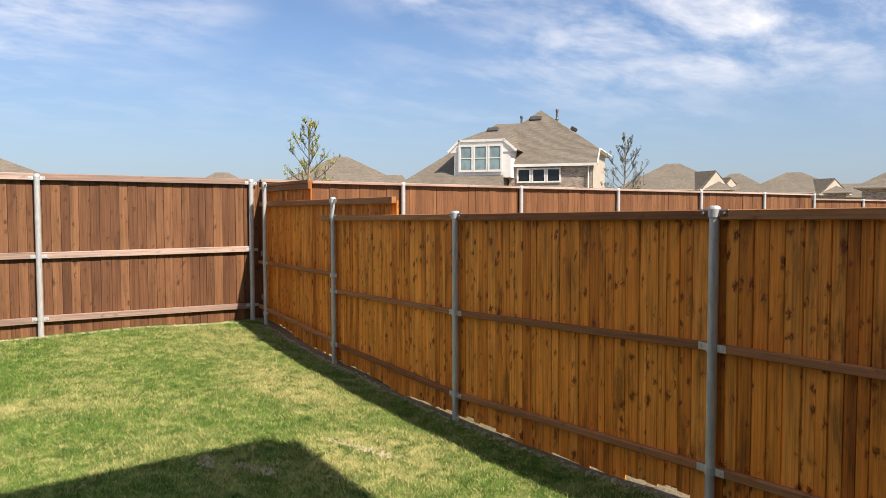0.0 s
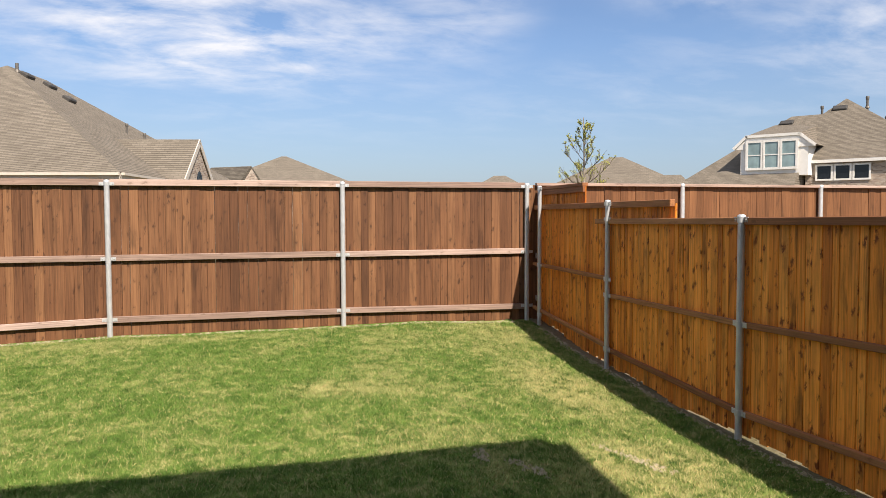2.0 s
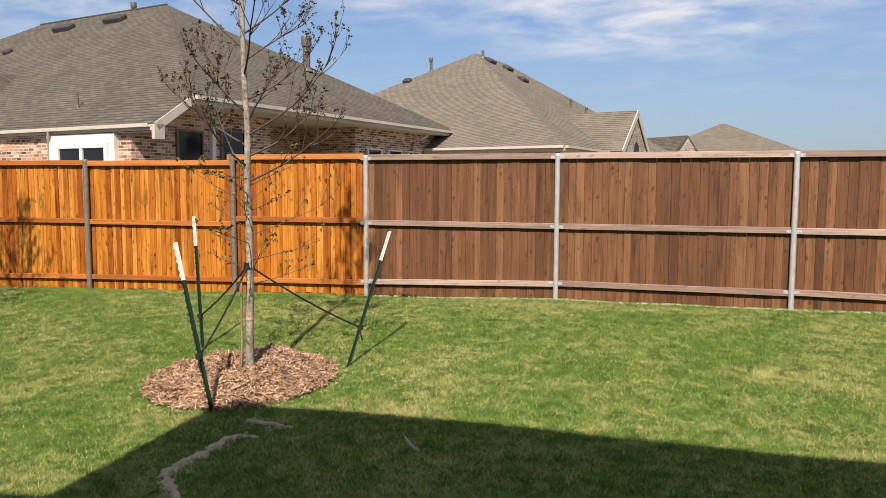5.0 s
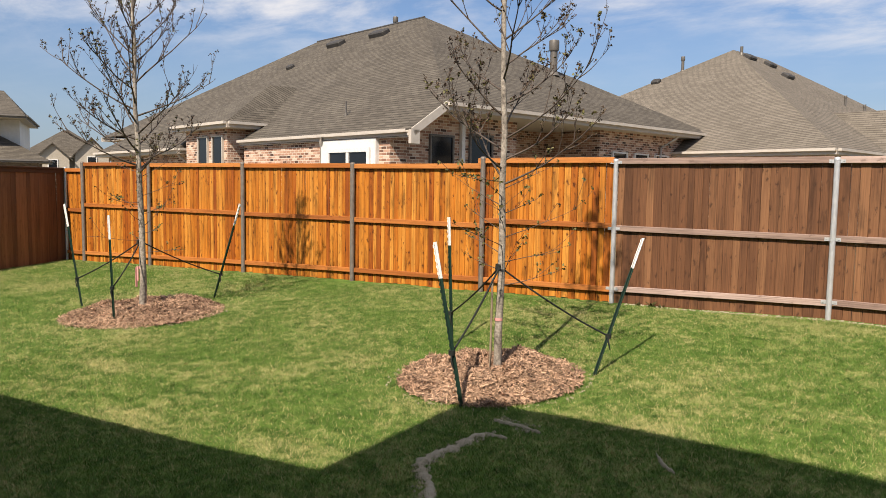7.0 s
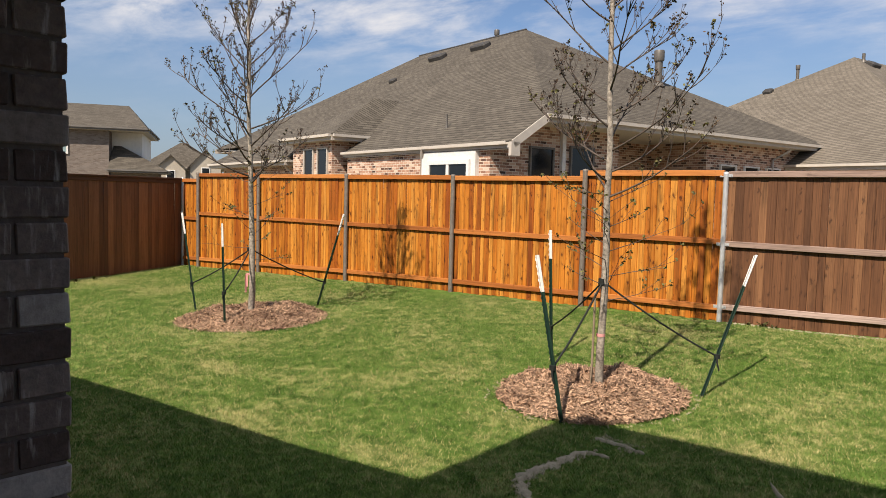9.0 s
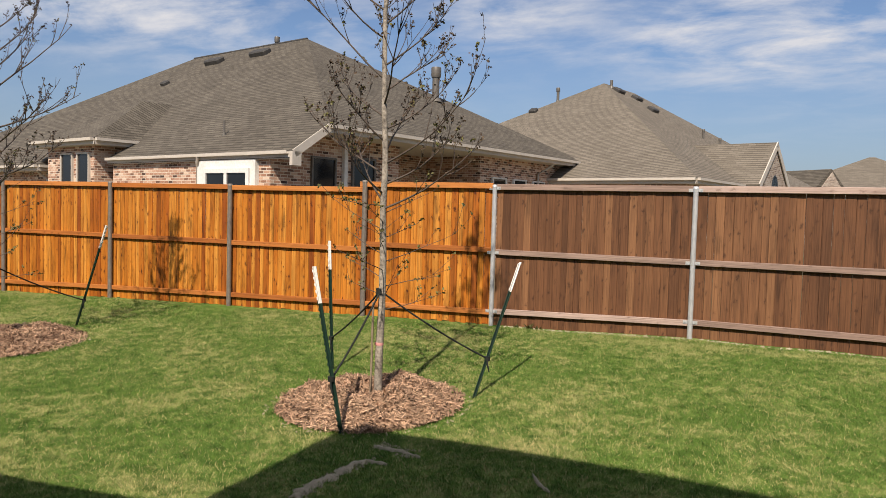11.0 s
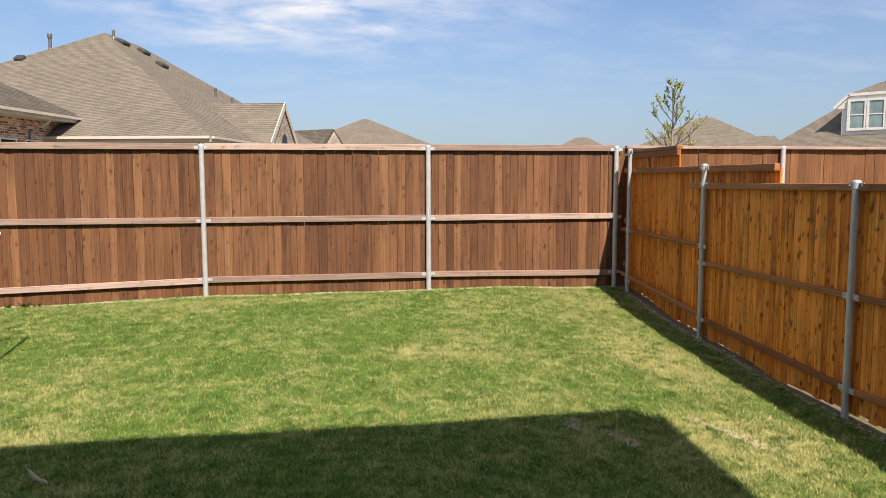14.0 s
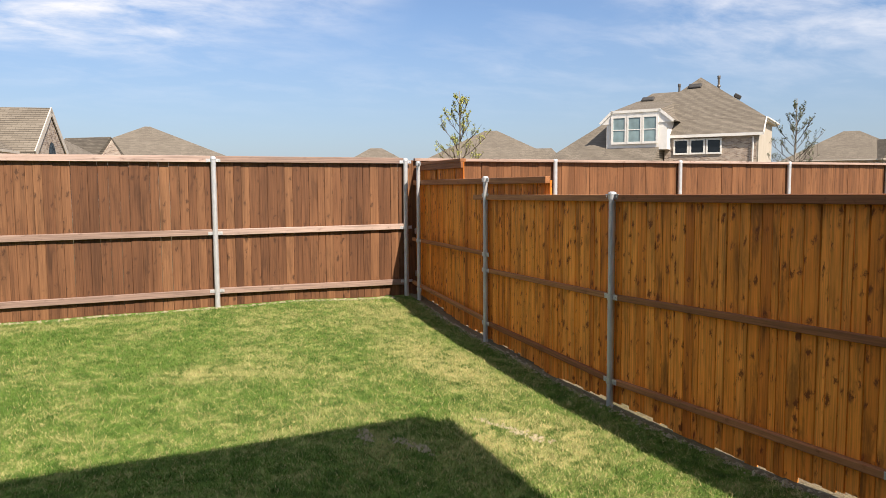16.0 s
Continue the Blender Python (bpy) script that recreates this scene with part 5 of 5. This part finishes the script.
def strap(a, b, sag=0.03):
    s = thing("guy_strap", "black webbing strap tying the young tree to its stake", "strap", "tree guy straps")
    a, b = Vector(a), Vector(b)
    pts = [a.lerp(b, i / 8) - Vector((0, 0, sag * 4 * (i / 8) * (1 - i / 8))) for i in range(9)]
    bm = bmesh.new()
    tube(bm, pts, [0.009] * 9, 6)
    part("webbing", bm, STRAP, s)
    bm = bmesh.new()
    tube(bm, [b + Vector((0, 0, 0.01)), b + Vector((0.015, -0.03, -0.05)), b + Vector((0.03, -0.02, -0.12))], [0.010, 0.008, 0.007], 6)
    part("loose_end", bm, STRAP, s)
    bm = bmesh.new()
    tube(bm, [b - Vector((0, 0, 0.02)), b + Vector((0, 0, 0.02))], [0.028, 0.028], 8)
    part("knot", bm, STRAP, s)


def mulch(at, rx, ry, turn, height, seed, count):
    r = np.random.default_rng(seed)
    ca, sa = math.cos(turn), math.sin(turn)

    def mound(u, v):
        q = np.sqrt(u * u + v * v)
        ang = np.arctan2(v, u)
        q = q / (1 + 0.07 * np.sin(3 * ang + seed) + 0.05 * np.sin(7 * ang))
        return height * np.clip(1 - q ** 2.4, -0.3, 1) * (1 - 0.92 * np.exp(-(q / 0.22) ** 2)) + (0.026 * np.sin(9 * u + 2) * np.sin(8 * v) + 0.012 * np.sin(19 * u) * np.sin(17 * v + 1)) * (q < 0.9)

    def place(u, v):
        x = at[0] + rx * u * ca - ry * v * sa
        y = at[1] + rx * u * sa + ry * v * ca
        return x, y, ground_z(x, y) + bumps(x, y) + mound(u, v)

    rad, ang = np.linspace(0, 1.03, 16), np.linspace(0, math.tau, 49)[:-1]
    R, A = np.meshgrid(rad, ang)
    x, y, z = place(R * np.cos(A), R * np.sin(A))
    nr, na = len(rad), len(ang)
    co = np.stack([x, y, z - 0.004], -1).reshape(-1, 3).tolist()
    faces = [(i * nr + j, i * nr + j + 1, (i + 1) % na * nr + j + 1, (i + 1) % na * nr + j) for i in range(na) for j in range(nr - 1)]
    # loose chips, flat slivers lying at all angles
    q, t = np.sqrt(r.uniform(0, 1.12, count)), r.uniform(0, math.tau, count)
    u, v = q * np.cos(t), q * np.sin(t)
    x, y, z = place(u, v)
    z = np.maximum(z, ground_z(x, y) + 0.012)
    for k in range(count):
        c = Vector((x[k], y[k], z[k] + r.uniform(0.0, 0.026)))
        d = Vector((*r.uniform(-1, 1, 2), r.uniform(-0.6, 0.6))).normalized() * r.uniform(0.012, 0.042)
        s = d.cross(Vector((*r.uniform(-0.5, 0.5, 2), 1))).normalized() * r.uniform(0.003, 0.009)
        h = s.cross(d).normalized() * 0.004
        i = len(co)
        co += [tuple(p) for p in (c - d - s, c + d - s * 0.6, c + d + s, c - d + s * 0.7, c - d * 0.8 + h, c + d * 0.8 + h)]
        faces += [(i, i + 1, i + 5, i + 4), (i + 3, i + 4, i + 5, i + 2), (i, i + 4, i + 3), (i + 1, i + 2, i + 5)]
    me = bpy.data.meshes.new("mulch_bed")
    me.from_pydata(co, [], faces)
    me.materials.append(MULCH)
    return tagged(new("mulch_bed", me), "low mound of reddish brown bark mulch round a young tree", "mulch", "mulch beds", "stuff")


def planted(centre, stakes, seed, height, girth, ribbon, limbs, first, bed, tie, wide=0.76):
    x, y = centre
    mulch((bed[0], bed[1]), bed[2], bed[3], bed[4], 0.18, seed, 8500)
    z = floor_z(x, y)
    t = tree("young_tree", "staked young tree with bare branches and opening buds", (x, y, z), height, seed, girth, first, BUD, NEWLEAF, 5, wide, 0.0165, limbs, 0.14, None, 14)
    hub = Vector((x, y, z + tie))
    bm = bmesh.new()
    tube(bm, [hub - Vector((0, 0, 0.028)), hub + Vector((0, 0, 0.028))], [girth + 0.006, girth + 0.004], 10)
    cuff = part("tie_band", bm, STRAP, t, "black strap wrapped round the trunk")
    cuff.matrix_parent_inverse = t.matrix_world.inverted()
    for (bx, by), (tx, ty, tz), f in stakes:
        b = Vector((bx, by, floor_z(bx, by)))
        top = Vector((tx, ty, tz))
        stake(b, top, "tree stakes")
        d = b.lerp(top, f)
        strap(hub + (d - hub).normalized() * girth, d)
    bm = bmesh.new()
    zr = z + (0.64 if ribbon else 0.55)
    tube(bm, [(x, y, zr - 0.012), (x, y, zr + 0.012)], [girth + 0.003, girth + 0.003], 12)
    if ribbon:
        box(bm, x - girth - 0.012, x - girth - 0.006, y - 0.05, y - 0.02, zr - 0.26, zr)
        box(bm, x - 0.01, x + 0.025, y - girth - 0.012, y - girth - 0.006, zr - 0.17, zr + 0.02)
    rb = part("ribbon", bm, PINK, t, "pink marking ribbon")
    rb.matrix_parent_inverse = t.matrix_world.inverted()
    if not ribbon:
        bm = bmesh.new()
        tube(bm, [(x - 0.062, y - 0.03, z - 0.1), (x - 0.050, y - 0.035, z + 0.92)], [0.011, 0.010], 8)
        c = part("cane", bm, CANE, t, "pale bamboo cane tied to the trunk")
        c.matrix_parent_inverse = t.matrix_world.inverted()
    return t


planted((-4.80, -3.86), [((-4.65, -4.66), (-4.90, -4.72, 1.44), 0.33), ((-5.88, -3.04), (-5.95, -3.04, 1.56), 0.25), ((-4.10, -3.32), (-3.95, -2.65, 1.41), 0.28)],
        11, 6.1, 0.036, False, 34, 1.75, (-4.87, -3.87, 0.79, 0.78, 0.4), 1.02, 0.76)
planted((-10.40, -3.85), [((-11.91, -3.86), (-12.30, -3.88, 1.53), 0.27), ((-10.10, -4.42), (-10.18, -4.42, 1.46), 0.34), ((-10.61, -2.52), (-10.00, -2.52, 1.58), 0.26)],
        23, 5.5, 0.046, True, 38, 1.9, (-10.44, -3.80, 1.02, 0.90, 0.4), 0.99, 0.86)


def far_tree(label, az, dist, height, seed, leaf, share, n, size, spread):
    a = radians(az)
    x, y = -1.2 + dist * math.sin(a), -9.5 + dist * math.cos(a)
    tree("garden_tree", label, (x, y, 0.3), height, seed, 0.06, 1.6, None, leaf, n, spread, size, 26, share)


far_tree("young garden tree with fresh yellow-green leaves", 26.1, 25, 4.75, 31, FARLEAF, 0.85, 5, 0.024, 0.8)
far_tree("young garden tree with sparse greyish green leaves", 49.8, 32, 4.9, 37, GREYLEAF, 0.75, 4, 0.026, 0.85)


# ---- bare soil ----
def soil_strip(points, width, seed):
    r = random.Random(seed)
    bm = bmesh.new()
    rows = []
    pts = [Vector((*p, 0)) for p in points]
    fine = []
    for a, b in zip(pts, pts[1:]):
        fine += [a.lerp(b, i / 6) for i in range(6)]
    fine.append(pts[-1])
    for i, p in enumerate(fine):
        d = (fine[min(i + 1, len(fine) - 1)] - fine[max(i - 1, 0)]).normalized()
        s = Vector((-d.y, d.x, 0))
        w = width * (0.35 + 0.65 * math.sin(math.pi * (i + 0.6) / len(fine))) * r.uniform(0.25, 1.6)
        row = []
        for k in (-1, -0.4, 0.4, 1):
            q = p + s * w * k * r.uniform(0.85, 1.15)
            row.append(bm.verts.new((q.x, q.y, floor_z(q.x, q.y) + (0.016 if abs(k) < 0.9 else 0.0) + r.uniform(-0.004, 0.008))))
        rows.append(row)
    for a, b in zip(rows, rows[1:]):
        for k in range(3):
            bm.faces.new((a[k], a[k + 1], b[k + 1], b[k])).smooth = True
    me = mesh_of("bare_soil", bm, SOIL)
    tagged(new("bare_soil", me), "narrow ridge of pale crumbly soil in the lawn", "soil", "bare soil patches", "stuff")


soil_strip([(-3.70, -6.35), (-3.95, -6.01), (-4.11, -5.88), (-4.22, -5.76), (-4.22, -5.59), (-4.17, -5.39), (-4.18, -5.19), (-4.12, -5.10), (-3.95, -5.11)], 0.048, 1)
soil_strip([(-4.24, -4.81), (-3.98, -4.84), (-3.80, -4.90)], 0.02, 2)
soil_strip([(-2.97, -4.87), (-2.88, -5.01), (-2.77, -5.11)], 0.012, 3)


def verge(points, seed, count):
    """Crumbs of pale soil along a fence foot."""
    r = random.Random(seed)
    co, faces = [], []
    for k in range(count):
        f = r.random() * (len(points) - 1)
        i = int(f)
        a, b = points[i], points[i + 1]
        x = a[0] + (b[0] - a[0]) * (f - i) + r.gauss(0, 0.022)
        y = a[1] + (b[1] - a[1]) * (f - i) + r.gauss(0, 0.03)
        z, s = floor_z(x, y), r.uniform(0.005, 0.016)
        j = len(co)
        co += [(x - s, y - s * 0.6, z), (x + s, y - s, z), (x + s * 0.7, y + s, z), (x - s, y + s * 0.8, z), (x, y, z + s * 1.1)]
        faces += [(j, j + 1, j + 4), (j + 1, j + 2, j + 4), (j + 2, j + 3, j + 4), (j + 3, j, j + 4)]
    me = bpy.data.meshes.new("bare_soil")
    me.from_pydata(co, [], faces)
    me.materials.append(SOIL)
    tagged(new("bare_soil", me), "crumbs of pale dry soil at the edge of the lawn", "soil", "bare soil patches", "stuff")


verge([(-3.80, -6.30), (-4.17, -5.81), (-4.23, -5.52), (-4.10, -5.02)], 9, 260)
verge([(2.60, -0.5), (2.52, -2.4), (2.38, -5.0), (2.25, -8.0)], 5, 600)
verge([(-5.2, -0.05), (-2.7, -0.07), (0.1, -0.07), (2.4, -0.08)], 6, 600)
for cx, cy, rx, ry, seed in ((-4.87, -3.86, 0.90, 0.84, 12), (-10.44, -3.80, 1.08, 0.94, 13)):
    verge([(cx + rx * math.cos(t) * math.cos(0.4) - ry * math.sin(t) * math.sin(0.4), cy + rx * math.cos(t) * math.sin(0.4) + ry * math.sin(t) * math.cos(0.4)) for t in np.linspace(0, math.tau, 25)], seed, 140)
verge([(-4.22, -4.74), (-4.05, -4.80), (-3.86, -4.88)], 21, 110)
verge([(0.58, -4.84), (0.67, -4.97), (0.73, -5.13)], 22, 70)
verge([(1.30, -4.76), (1.42, -5.02), (1.55, -5.30)], 23, 90)
verge([(0.45, -4.6), (0.41, -4.86)], 24, 40)


def weed(x, y, size, seed):
    r = random.Random(seed)
    w = thing("weed", "small broad-leaved weed growing at the fence foot", "weed", "weeds", at=(x, y, floor_z(x, y)))
    for k in range(9):
        a, l = r.uniform(0, math.tau), size * r.uniform(0.6, 1.1)
        d, s = Vector((math.cos(a), math.sin(a), r.uniform(0.5, 1.6))).normalized(), Vector((-math.sin(a), math.cos(a), 0))
        bm = bmesh.new()
        mid, tip = d * l * 0.55 + s * l * 0.2, d * l - Vector((0, 0, l * 0.15))
        v = [bm.verts.new(p) for p in (Vector((0, 0, 0)), mid, tip, d * l * 0.55 - s * l * 0.2)]
        bm.faces.new(v)
        bmesh.ops.solidify(bm, geom=bm.faces[:], thickness=0.001)
        part("leaf", bm, NEWLEAF, w)


for x, y, size, seed in ((-4.75, -0.08, 0.12, 1), (-4.62, -0.10, 0.08, 2), (-4.95, -0.07, 0.07, 3), (-16.9, -3.4, 0.15, 4), (-16.8, -3.8, 0.12, 5), (-17.0, -3.1, 0.10, 6)):
    weed(x, y, size, seed)
